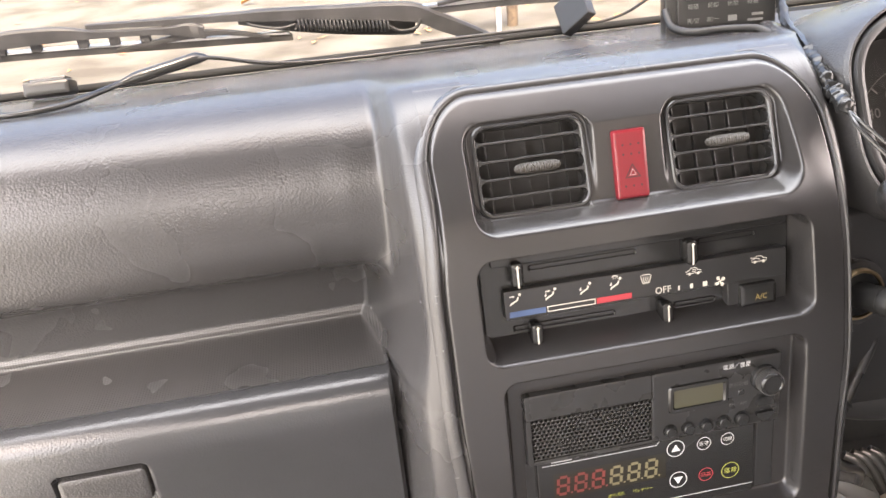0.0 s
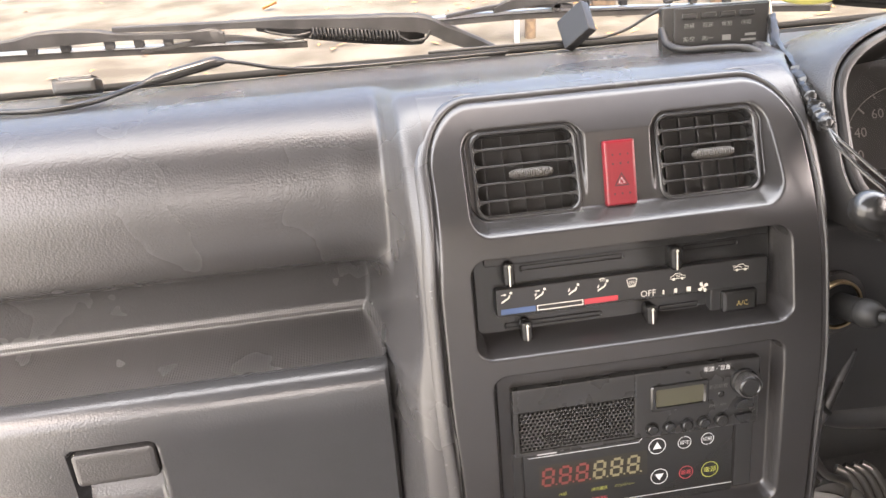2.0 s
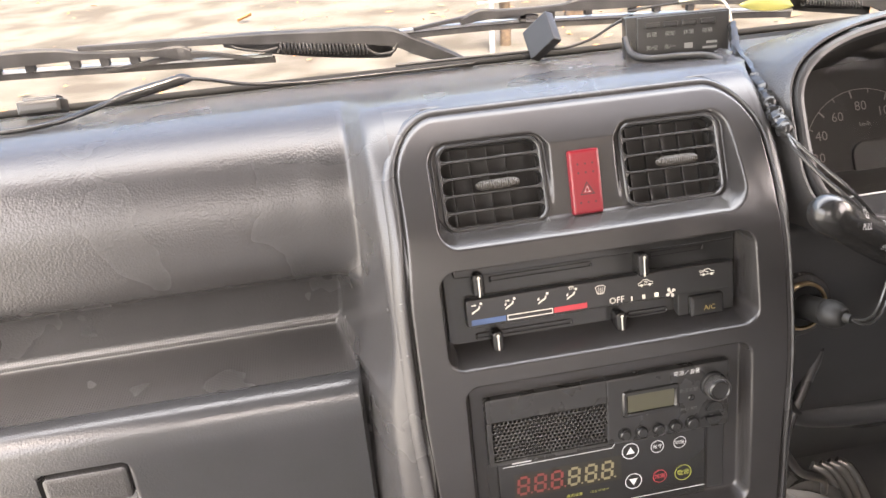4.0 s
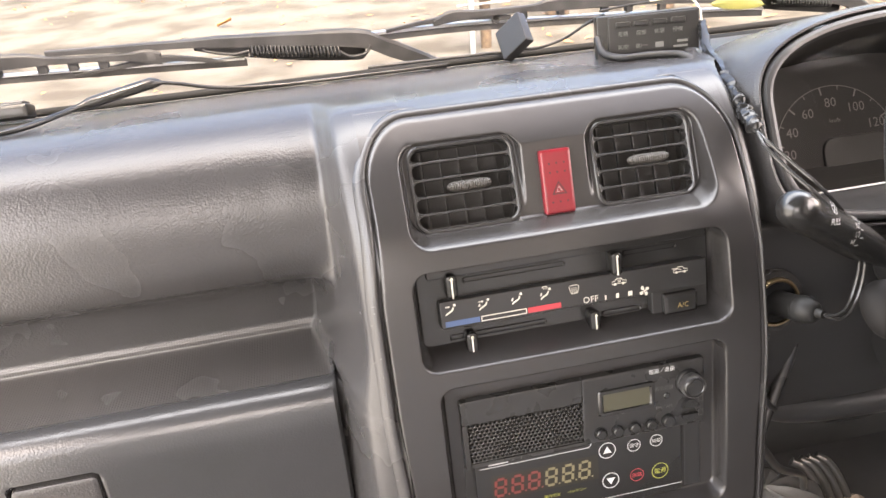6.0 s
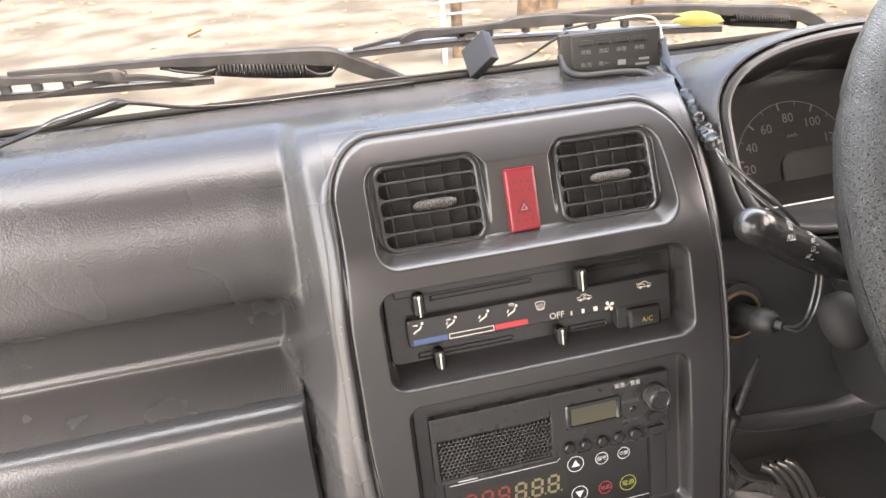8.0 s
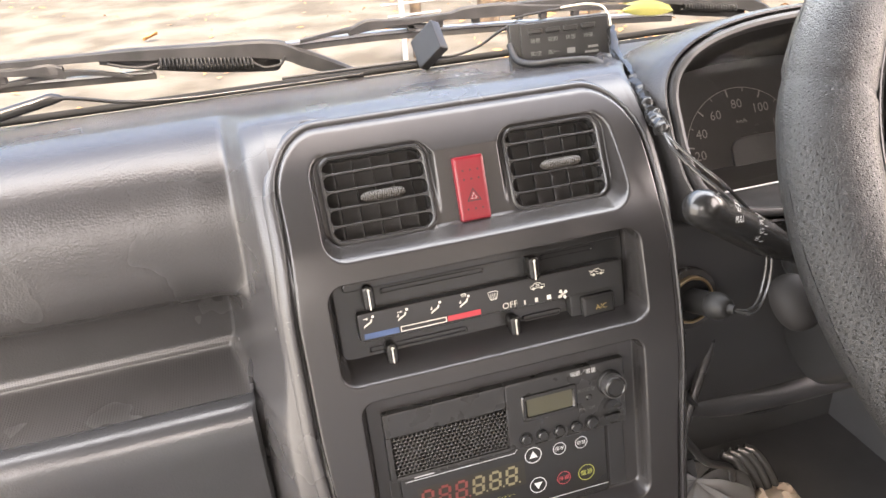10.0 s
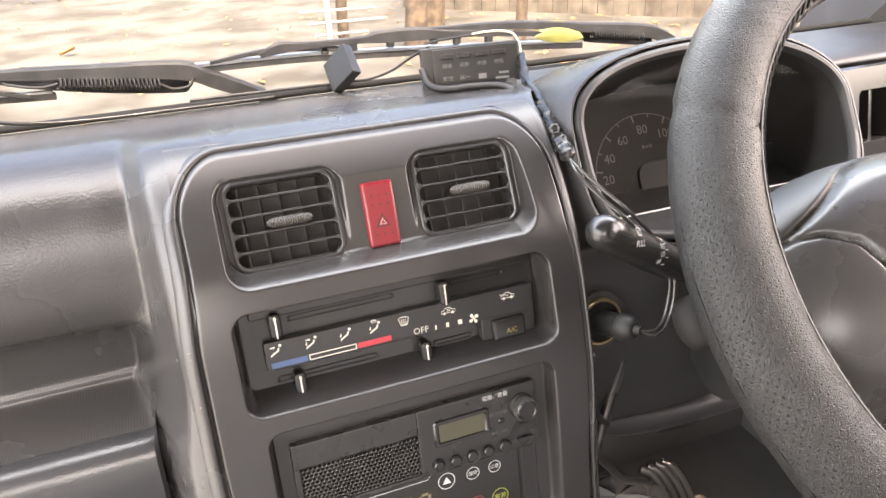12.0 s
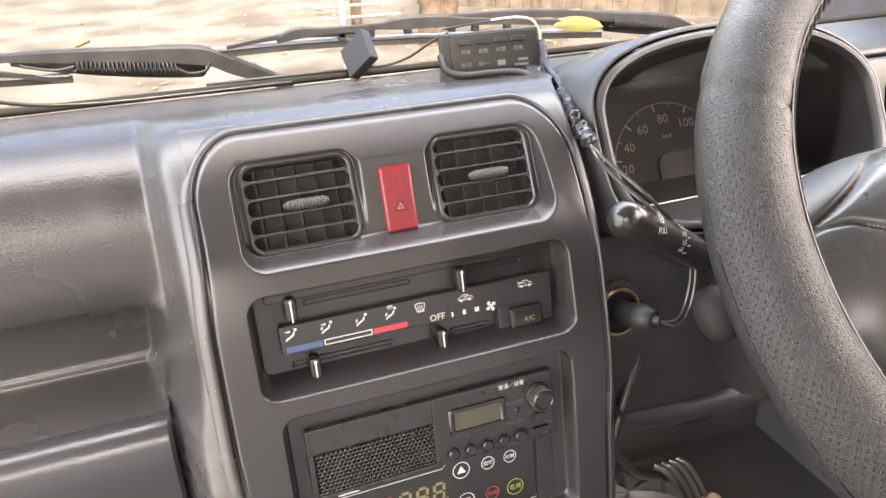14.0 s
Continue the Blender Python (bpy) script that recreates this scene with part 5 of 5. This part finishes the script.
part("model_mark", patch(FDEV, rect(0.0190, -0.0052, 0.0275, -0.0032), 0.0023), M["grey_print"], device)

FBOX = Face((0.026, 0.206, 0.6935), (0.0160, -0.0165, 0.0209), (-0.0014, 0.0233, 0.0194))
sensor = empty("antenna_box", FBOX.at(0, -0.014), "small black plastic antenna box at the windscreen", "antenna")
part("case", block(FBOX, 0.0, 0.0, 0.031, 0.030, -0.009, 0.0, 0.0015, 0.001), M["box"], sensor)
part("lead", cord([(0.028, 0.213, 0.678), (0.015, 0.215, 0.678), (0.0, 0.212, 0.679), (-0.03, 0.213, 0.679), (-0.10, 0.214, 0.679)], 0.0014), M["cable"], sensor)
part("lead", cord([(0.034, 0.210, 0.680), (0.052, 0.204, 0.681), (0.073, 0.200, 0.687), (0.090, 0.192, 0.699), (0.102, 0.180, 0.708)], 0.0013), M["cable"], sensor)

FCLIP = Face((-0.3865, 0.190, 0.6850), (0.995, 0.0, 0.0), (0, 0.35, 0.94))
receiver = empty("receiver_puck", FCLIP.at(0, -0.007), "small grey receiver block on the dash edge", "receiver")
bm = block(FCLIP, 0.0, -0.001, 0.034, 0.011, -0.014, 0.004, 0.002, 0.003)
part("case", bm, M["box"], receiver)
part("cap", block(FCLIP, 0.0015, 0.005, 0.026, 0.004, -0.012, 0.002, 0.0015, 0.0012), M["knob"], receiver)
harness = empty("dash_cable", (-0.3, 0.185, 0.676), "taped black cable lying along the dash edge", "cable")
part("run", cord([(-0.62, 0.150, 0.6838), (-0.50, 0.146, 0.6838), (-0.445, 0.142, 0.6835), (-0.395, 0.131, 0.6838), (-0.362, 0.142, 0.6835), (-0.332, 0.178, 0.6840), (-0.312, 0.185, 0.687), (-0.289, 0.19, 0.6905), (-0.274, 0.195, 0.692), (-0.257, 0.2, 0.688), (-0.226, 0.207, 0.6790), (-0.179, 0.210, 0.6745), (-0.102, 0.212, 0.6735), (-0.03, 0.213, 0.6735)],
     [0.0022] * 41 + [0.0030, 0.0036, 0.0042, 0.0046] + [0.0046] * 19 + [0.0040, 0.0034, 0.0028] + [0.0015] * 38, 8, 10), M["tape"], harness)

lead = empty("switch_box_cable", (0.15, 0.09, 0.67), "taped cable bundle running from the switch box to the column", "cable")
part("flat_lead", cord([(0.0875, 0.160, 0.694), (0.0875, 0.146, 0.685), (0.097, 0.132, 0.6830), (0.120, 0.122, 0.6850), (0.140, 0.111, 0.6850), (0.149, 0.092, 0.679), (0.150, 0.07, 0.671)], 0.0030, 8, 12), M["cable"], lead)
part("black_lead", cord([(0.098, 0.182, 0.711), (0.115, 0.178, 0.7135), (0.130, 0.173, 0.7155), (0.150, 0.166, 0.7180)], 0.0010, 8, 8), M["cable"], lead)
part("white_lead", cord([(0.138, 0.170, 0.7172), (0.150, 0.1655, 0.7188), (0.160, 0.162, 0.7192), (0.170, 0.156, 0.717), (0.1725, 0.148, 0.709), (0.170, 0.140, 0.702)], 0.0010, 8, 8), M["white_wire"], lead)
bundle = [(0.170, 0.140, 0.703), (0.164, 0.125, 0.698), (0.157, 0.105, 0.689), (0.154, 0.078, 0.681), (0.1445, 0.045, 0.674), (0.1375, 0.012, 0.666), (0.1335, -0.008, 0.661)]


def crumple(keys, r, amp, seed, n=14, sides=14):
    """Tape wound untidily round a lead: overlapping turns and creases."""
    pts = [Vector(tuple(p)) for p in spline(keys, n)]
    rows = []
    for i, p in enumerate(pts):
        d = (pts[min(i + 1, len(pts) - 1)] - pts[max(i - 1, 0)]).normalized()
        s = d.cross(Vector((0, 0, 1))).normalized()
        t = d.cross(s)
        e = min(1.0, min(i, len(pts) - 1 - i) / 3 + 0.35)
        row = []
        for k in range(sides):
            a = 2 * math.pi * k / sides
            q = Vector((i * 0.30, math.cos(a) * 1.3, math.sin(a) * 1.3 + seed))
            turn = 0.5 + 0.5 * ((i * 0.16 + k / sides) % 1.0)
            row.append(p + (s * math.cos(a) + t * math.sin(a)) * e * (r * (0.8 + 0.3 * turn) + amp * noise.noise(q) + amp * 0.5 * noise.noise(q * 3)))
        rows.append(row)
    return skin(rows, closed=True)


part("taped_lead", crumple(bundle, 0.0033, 0.0016, 9, 10, 12), M["tape"], lead, "wrinkled black tape")
part("tape_wrap", crumple([(0.1515, 0.068, 0.6785), (0.1445, 0.045, 0.6742), (0.1400, 0.024, 0.6695)], 0.0052, 0.0022, 1), M["tape"], lead)
part("tape_wrap", crumple([(0.1398, 0.022, 0.6688), (0.1370, 0.010, 0.6660), (0.1340, -0.006, 0.6620)], 0.0048, 0.0020, 5), M["tape"], lead)
part("twin_lead", cord([(0.1335, -0.008, 0.6615), (0.1315, -0.022, 0.656), (0.139, -0.040, 0.6445), (0.148, -0.055, 0.6345), (0.170, -0.058, 0.612), (0.196, -0.056, 0.592)], 0.0014, 8, 8), M["wire"], lead)
part("twin_lead", cord([(0.1335, -0.008, 0.6615), (0.1335, -0.020, 0.659), (0.1425, -0.038, 0.648), (0.152, -0.053, 0.6375), (0.174, -0.056, 0.614), (0.192, -0.056, 0.590)], 0.0012, 8, 8), M["wire"], lead)

# ---- windscreen and wipers ----
bm = bmesh.new()
v = [bm.verts.new(p) for p in ((-0.68, 0.286, 0.660), (0.68, 0.286, 0.660), (0.62, -0.18, 1.245), (-0.62, -0.18, 1.245))]
bm.faces.new(v)
screen = thing("window_1", bm, M["glass"], "clear raked windscreen glass", "window", "structure", smooth=False)
screen.visible_shadow = False
M["seal"] = mat("dull_black_seal_rubber", (0.014, 0.014, 0.014), 0.8, 0.0, 0.1)
thing("trim", tube([(x, 0.2265, 0.6710) for x in (-0.68, 0.0, 0.68)], 0.0032, box((-0.68, 0.228, 0.60), (0.68, 0.284, 0.652)), 12), M["seal"], "black rubber seal at the windscreen base", "trim", "structure")


def channel(keys, n=6):
    """A pressed-steel arm: keys of x, y, z, height and thickness."""
    rows = []
    for p in spline(keys, n):
        x, y, z, h, t = p
        rows.append([(x, y - t / 2, z - h / 2), (x, y - t / 2, z + h * 0.35), (x, y - t * 0.3, z + h / 2), (x, y + t * 0.3, z + h / 2), (x, y + t / 2, z + h * 0.35), (x, y + t / 2, z - h / 2)])
    bm = skin(rows, closed=True)
    return bm


def helix(a, b, r, turns, wire, bm=None):
    a, b = Vector(a), Vector(b)
    d = (b - a).normalized()
    s = d.orthogonal().normalized()
    t = d.cross(s)
    n = turns * 10
    return tube([a + (b - a) * (k / n) + r * (math.cos(2 * math.pi * k / 10) * s + math.sin(2 * math.pi * k / 10) * t) for k in range(n + 1)], wire, bm, 5)


Y = 0.272
wl = empty("windscreen_wiper", (-0.06, Y, 0.665), "weathered black wiper resting on the windscreen", "wiper", "windscreen wipers")
part("arm", channel([(-0.020, Y, 0.655, 0.012, 0.012), (-0.045, Y, 0.668, 0.014, 0.014), (-0.075, Y, 0.682, 0.016, 0.015), (-0.100, Y, 0.6925, 0.016, 0.012), (-0.16, Y, 0.6985, 0.012, 0.012), (-0.225, Y, 0.7035, 0.009, 0.012), (-0.245, Y, 0.7045, 0.007, 0.010), (-0.30, Y, 0.7065, 0.006, 0.008), (-0.37, Y, 0.7095, 0.004, 0.006)]), M["wiper"], wl)
part("arm_web", channel([(-0.095, Y + 0.004, 0.6815, 0.014, 0.003), (-0.105, Y + 0.004, 0.6820, 0.020, 0.003), (-0.16, Y + 0.004, 0.6875, 0.018, 0.003), (-0.215, Y + 0.004, 0.6945, 0.012, 0.003), (-0.248, Y + 0.004, 0.6995, 0.005, 0.003)]), M["wiper"], wl, "shaded inner side of the arm")
part("spring", helix((-0.120, Y - 0.006, 0.6835), (-0.200, Y - 0.006, 0.6935), 0.0044, 24, 0.0009), M["wiper"], wl)
part("spring_hook", cord([(-0.200, Y - 0.006, 0.6935), (-0.215, Y - 0.006, 0.6920), (-0.235, Y - 0.006, 0.6965), (-0.240, Y - 0.006, 0.6990)], 0.0012), M["wiper"], wl)
part("spring_hook", cord([(-0.120, Y - 0.006, 0.6835), (-0.110, Y - 0.006, 0.678), (-0.096, Y - 0.006, 0.679), (-0.091, Y - 0.006, 0.686)], 0.0014), M["wiper"], wl)
part("bridge", channel([(-0.276, Y - 0.004, 0.6955, 0.010, 0.006), (-0.286, Y - 0.004, 0.6985, 0.012, 0.007), (-0.31, Y - 0.004, 0.7005, 0.006, 0.007), (-0.36, Y - 0.004, 0.7035, 0.006, 0.007), (-0.39, Y - 0.004, 0.7065, 0.011, 0.008), (-0.43, Y - 0.004, 0.7070, 0.013, 0.008), (-0.455, Y - 0.004, 0.7045, 0.009, 0.007), (-0.50, Y - 0.004, 0.7035, 0.006, 0.006), (-0.62, Y - 0.004, 0.700, 0.006, 0.006)]), M["wiper"], wl)
part("yoke", channel([(-0.222, Y - 0.003, 0.6850, 0.003, 0.005), (-0.255, Y - 0.003, 0.6925, 0.004, 0.006), (-0.280, Y - 0.003, 0.6945, 0.006, 0.006), (-0.315, Y - 0.003, 0.6920, 0.004, 0.006), (-0.350, Y - 0.003, 0.6885, 0.003, 0.005)]), M["wiper"], wl)
for x, z in ((-0.300, 0.6960), (-0.325, 0.6965), (-0.350, 0.6970), (-0.375, 0.6975), (-0.412, 0.6985), (-0.440, 0.6985), (-0.475, 0.6975)):
    part("claw", block(Plane(Y - 0.003, z, 0), x, 0, 0.008, 0.008, -0.003, 0.003, 0.001, 0.0006), M["wiper"], wl)
part("blade_spine", channel([(-0.206, Y, 0.6865, 0.0022, 0.007), (-0.30, Y, 0.6905, 0.0022, 0.007), (-0.42, Y, 0.6955, 0.0022, 0.007), (-0.62, Y, 0.7010, 0.0022, 0.007)]), M["steel"], wl, "bright steel blade spine")
part("blade_rubber", channel([(-0.204, Y, 0.6825, 0.006, 0.004), (-0.30, Y, 0.6865, 0.006, 0.004), (-0.42, Y, 0.6915, 0.006, 0.004), (-0.62, Y, 0.697, 0.006, 0.004)]), M["rubber"], wl)

wr = empty("windscreen_wiper", (0.44, Y, 0.665), "weathered black wiper with a leaf caught under it", "wiper", "windscreen wipers")
part("arm", channel([(0.455, Y, 0.645, 0.012, 0.014), (0.437, Y, 0.659, 0.014, 0.014), (0.415, Y, 0.6725, 0.014, 0.014), (0.385, Y, 0.6815, 0.014, 0.012), (0.32, Y, 0.6905, 0.010, 0.012), (0.26, Y, 0.6985, 0.008, 0.011), (0.197, Y, 0.7030, 0.007, 0.009), (0.15, Y, 0.7045, 0.005, 0.008), (0.10, Y, 0.7055, 0.004, 0.007)]), M["wiper"], wr)
part("arm_web", channel([(0.405, Y + 0.004, 0.6670, 0.014, 0.003), (0.385, Y + 0.004, 0.6725, 0.017, 0.003), (0.32, Y + 0.004, 0.6815, 0.015, 0.003), (0.27, Y + 0.004, 0.6910, 0.009, 0.003)]), M["wiper"], wr, "shaded inner side of the arm")
part("spring", helix((0.385, Y - 0.006, 0.6750), (0.320, Y - 0.006, 0.6840), 0.0040, 20, 0.0009), M["wiper"], wr)
part("bridge", channel([(-0.030, Y - 0.004, 0.6990, 0.005, 0.006), (-0.012, Y - 0.004, 0.7035, 0.010, 0.007), (0.015, Y - 0.004, 0.7035, 0.006, 0.007), (0.065, Y - 0.004, 0.7030, 0.006, 0.007), (0.085, Y - 0.004, 0.7040, 0.011, 0.008), (0.125, Y - 0.004, 0.7030, 0.012, 0.008), (0.150, Y - 0.004, 0.7005, 0.008, 0.007), (0.19, Y - 0.004, 0.6970, 0.006, 0.006), (0.26, Y - 0.004, 0.6900, 0.005, 0.006)]), M["wiper"], wr)
part("yoke", channel([(-0.075, Y - 0.003, 0.6965, 0.003, 0.005), (-0.035, Y - 0.003, 0.7010, 0.004, 0.006), (0.0, Y - 0.003, 0.7020, 0.006, 0.006), (0.045, Y - 0.003, 0.6965, 0.004, 0.006)]), M["wiper"], wr)
for x, z in ((0.03, 0.6965), (0.058, 0.697), (0.095, 0.6965), (0.14, 0.6945), (0.165, 0.6925), (0.20, 0.690)):
    part("claw", block(Plane(Y - 0.003, z, 0), x, 0, 0.007, 0.007, -0.003, 0.003, 0.001, 0.0006), M["wiper"], wr)
spine = [(-0.092, 0.6955), (0.0, 0.6950), (0.074, 0.6915), (0.16, 0.6870), (0.26, 0.6805), (0.312, 0.6765)]
part("blade_spine", channel([(x, Y, z, 0.0030, 0.007) for x, z in spine]), M["steel"], wr, "bright steel blade spine")
part("blade_rubber", channel([(x, Y, z - 0.0045, 0.006, 0.004) for x, z in spine]), M["rubber"], wr)
bm = bmesh.new()
rows = []
for i in range(15):
    t = i / 14
    w = 0.0165 * math.sin(math.pi * t) ** 0.55 + 0.0002
    x, z = 0.250 + 0.060 * t, 0.6865 - 0.006 * t
    rows.append([(x, Y - 0.008 + 0.006 * s * s, z + 0.001 + s * w * (1.0 if s > 0 else 1.2)) for s in (-0.25, 0.0, 0.25, 0.5, 0.75, 1)])
thing("fallen_leaf", skin(rows, bm), M["leaf"], "yellow-green leaf caught on the wiper", "leaf")

# ---- outside ----
def ground():
    rows = []
    xs = list(np.linspace(-60, -8, 14)) + list(np.linspace(-7.5, 10, 71)) + list(np.linspace(11, 60, 14))
    ys = list(np.linspace(-60, -4, 14)) + list(np.linspace(-3, 14, 69)) + list(np.linspace(15, 60, 14))
    for y in ys:
        rows.append([(x, y, -0.62 + 0.035 * noise.noise(Vector((x * 0.5, y * 0.5, 0))) + 0.015 * noise.noise(Vector((x * 2, y * 2, 0)))) for x in xs])
    return skin(rows)


thing("ground", ground(), M["ground"], "pale sandy yard strewn with dry leaves", "ground", "structure")

rng = random.Random(5)
bm = bmesh.new()
for k in range(2600):
    x, y = rng.uniform(-6, 9), rng.uniform(1.5, 13)
    if rng.random() > (0.25 + 0.75 * smooth01(-1, 4, x)):
        continue
    z = -0.62 + 0.035 * noise.noise(Vector((x * 0.5, y * 0.5, 0))) + 0.015 * noise.noise(Vector((x * 2, y * 2, 0))) + 0.012
    a, l = rng.uniform(0, 6.3), rng.uniform(0.02, 0.06)
    c, s = math.cos(a) * l, math.sin(a) * l
    pts = [(x + c, y + s, z + 0.02 * rng.random()), (x - s * 0.5, y + c * 0.5, z + 0.02 * rng.random()), (x - c, y - s, z), (x + s * 0.5, y - c * 0.5, z + 0.01)]
    bm.faces.new([bm.verts.new(p) for p in pts])
thing("leaf_litter", bm, M["dry_leaf"], "scattered dry brown leaves on the yard", "leaf litter", "stuff", smooth=False)

bm = bmesh.new()
rows = []
for i in range(9):
    t = i / 8
    w = 0.05 * math.sin(math.pi * t) ** 0.7 + 0.001
    rows.append([(-0.835 + 0.15 * (t - 0.5), 7.58 + s * w, -0.60 + 0.05 * t + 0.03 * s * s) for s in (-1, -0.5, 0, 0.5, 1)])
thing("dry_leaf", skin(rows, bm), M["dry_leaf"], "large curled orange-brown leaf on the yard", "leaf")

fence = empty("board_fence", (5.5, 5.2, -0.62), "weathered vertical board fence at the yard's edge", "fence")
rng = random.Random(3)
for k in range(46):
    t = k / 45
    x, y = 3.0 + 5.6 * t, 8.6 - 5.4 * t
    h = 1.7 + 0.12 * rng.random()
    d = Vector((5.6, -5.4, 0)).normalized() * 0.083
    q = Vector((0.7, 0.7, 0)) * 0.012
    c = Vector((x, y, 0))
    lo = [c - d - q, c + d - q, c + d + q, c - d + q]
    bm = prism(None, [(p.x, p.y, -0.63) for p in lo], [(p.x, p.y, -0.62 + h) for p in lo])
    part("board", bm, M["pale_wood"] if k in (27, 33) else M["wood"], fence, smooth=False)
rail = bmesh.new()
part("rail", tube([(3.3, 5.8, 0.0), (5.9, 4.4, -0.18)], 0.05, rail, 8), M["pale_wood"], fence, "pale wooden rail")
for x, y, r, h in ((2.25, 6.3, 0.09, 2.2), (2.75, 7.2, 0.12, 3.0), (3.3, 6.2, 0.05, 1.8)):
    t = empty("bare_tree", (x, y, -0.62), "brown bare tree trunk in the yard", "tree")
    keys = [(x, y, -0.66), (x + 0.03, y, -0.62 + h * 0.4), (x - 0.02, y + 0.04, -0.62 + h)]
    part("trunk", cord(keys, [r * (1.25 - 0.5 * k / 16) for k in range(17)], 8, 12), M["bark"], t)
rack = empty("pipe_rack", (1.3, 5.4, -0.62), "white-painted pipe rack standing in the yard", "rack")
part("upright", tube([(1.20, 5.3, -0.63), (1.20, 5.3, 0.9)], 0.022, None, 12), M["post"], rack)
part("upright", tube([(1.36, 5.5, -0.63), (1.36, 5.5, 0.9)], 0.045, None, 12), M["bark"], rack)
for z, x0, x1 in ((-0.06, 1.0, 1.62), (-0.15, 1.05, 1.7), (-0.24, 1.1, 1.55), (0.05, 0.95, 1.6)):
    part("crossbar", tube([(x0, 5.35, z), (x1, 5.45, z - 0.02)], 0.010, None, 8), M["post"], rack)


def tree(x, y, h, seed):
    rng = random.Random(seed)
    t = empty("tree", (x, y, -0.62), "unseen leafy tree added beyond the yard to cut low sky", "tree", "trees beyond the yard")
    top = Vector((x + rng.uniform(-0.3, 0.3), y, -0.62 + h * 0.75))
    part("trunk", cord([(x, y, -0.7), (x + rng.uniform(-0.15, 0.15), y, -0.62 + h * 0.3), tuple(top)], [0.16 * (1.1 - 0.9 * k / 16) for k in range(17)], 8, 10), M["bark"], t)
    for k in range(5):
        b = Vector((x, y, -0.62 + h * rng.uniform(0.25, 0.55)))
        e = b + Vector((rng.uniform(-1.4, 1.4), rng.uniform(-0.9, 0.9), rng.uniform(0.5, 1.3)))
        part("limb", tube([b, (b + e) / 2 + Vector((0, 0, 0.15)), e], [0.06, 0.04, 0.02], None, 7), M["bark"], t)
    bm = bmesh.new()
    hubs = [Vector((x + rng.gauss(0, 1.0), y + rng.gauss(0, 0.7), -0.62 + h * rng.uniform(0.25, 1.0))) for _ in range(26)]
    for c in hubs:
        for _ in range(55):
            p = c + Vector((rng.gauss(0, 0.42), rng.gauss(0, 0.42), rng.gauss(0, 0.34)))
            u = Vector((rng.gauss(0, 1), rng.gauss(0, 1), rng.gauss(0, 1))).normalized() * rng.uniform(0.07, 0.16)
            w = u.orthogonal().normalized() * u.length * 0.6
            bm.faces.new([bm.verts.new(q) for q in (p - u, p + w, p + u, p - w)])
    part("crown", bm, M["foliage"], t, "loose crown of small green leaves", smooth=False)


M["foliage"] = mat("green_foliage", (0.06, 0.08, 0.03), 0.6)
vary(M["foliage"], (0.04, 0.06, 0.02), (0.1, 0.11, 0.045), 1.5)
# Ring of trees above the view, added to cut the low sky's light.
for k, (x, y, h) in enumerate(((-9.5, 8.5, 6.0), (-7.0, 11.0, 6.6), (-4.6, 12.2, 5.8), (-2.4, 12.6, 6.4), (-0.2, 12.9, 6.0), (2.0, 12.8, 6.8), (4.2, 12.0, 6.2), (6.4, 10.6, 6.6), (8.4, 8.8, 6.0), (9.8, 6.4, 6.4), (10.6, 3.6, 5.8))):
    tree(x, y, h, 20 + k)

# ---- small marks of wear ----
bm = bmesh.new()
for pts in ([(-0.0300, -0.0600), (-0.0275, -0.0635)], [(-0.0312, -0.0622), (-0.0292, -0.0590)]):
    ribbon(VENT, pts, 0.00035, 0.0030, bm)
part("chip", bm, M["grey_print"], centre_panel, "pale chip at the vent's corner")
nicks = empty("surface_nicks", (-0.14, -0.03, 0.36), "small pale nicks along the console edge", "scratch")
rng = random.Random(11)
for k in range(34):
    z = rng.uniform(0.37, 0.60)
    x = -panel_half(z) - (0.0045 if k % 3 else rng.uniform(0.004, 0.011))
    l, a = rng.uniform(0.0004, 0.0018), rng.uniform(0, 6.3)
    y = PY(z) - 0.0002
    c, s = math.cos(a) * l, math.sin(a) * l
    w = rng.uniform(0.00012, 0.0003)
    bm = bmesh.new()
    slope = (PY(z + 0.004) - PY(z - 0.004)) / 0.008
    bm.faces.new([bm.verts.new((x + p, y + slope * q - 0.0012, z + q)) for p, q in ((c, s), (-w, w), (-c, -s), (w, -w))])
    part("nick", bm, M["grey_print"], nicks, smooth=False)
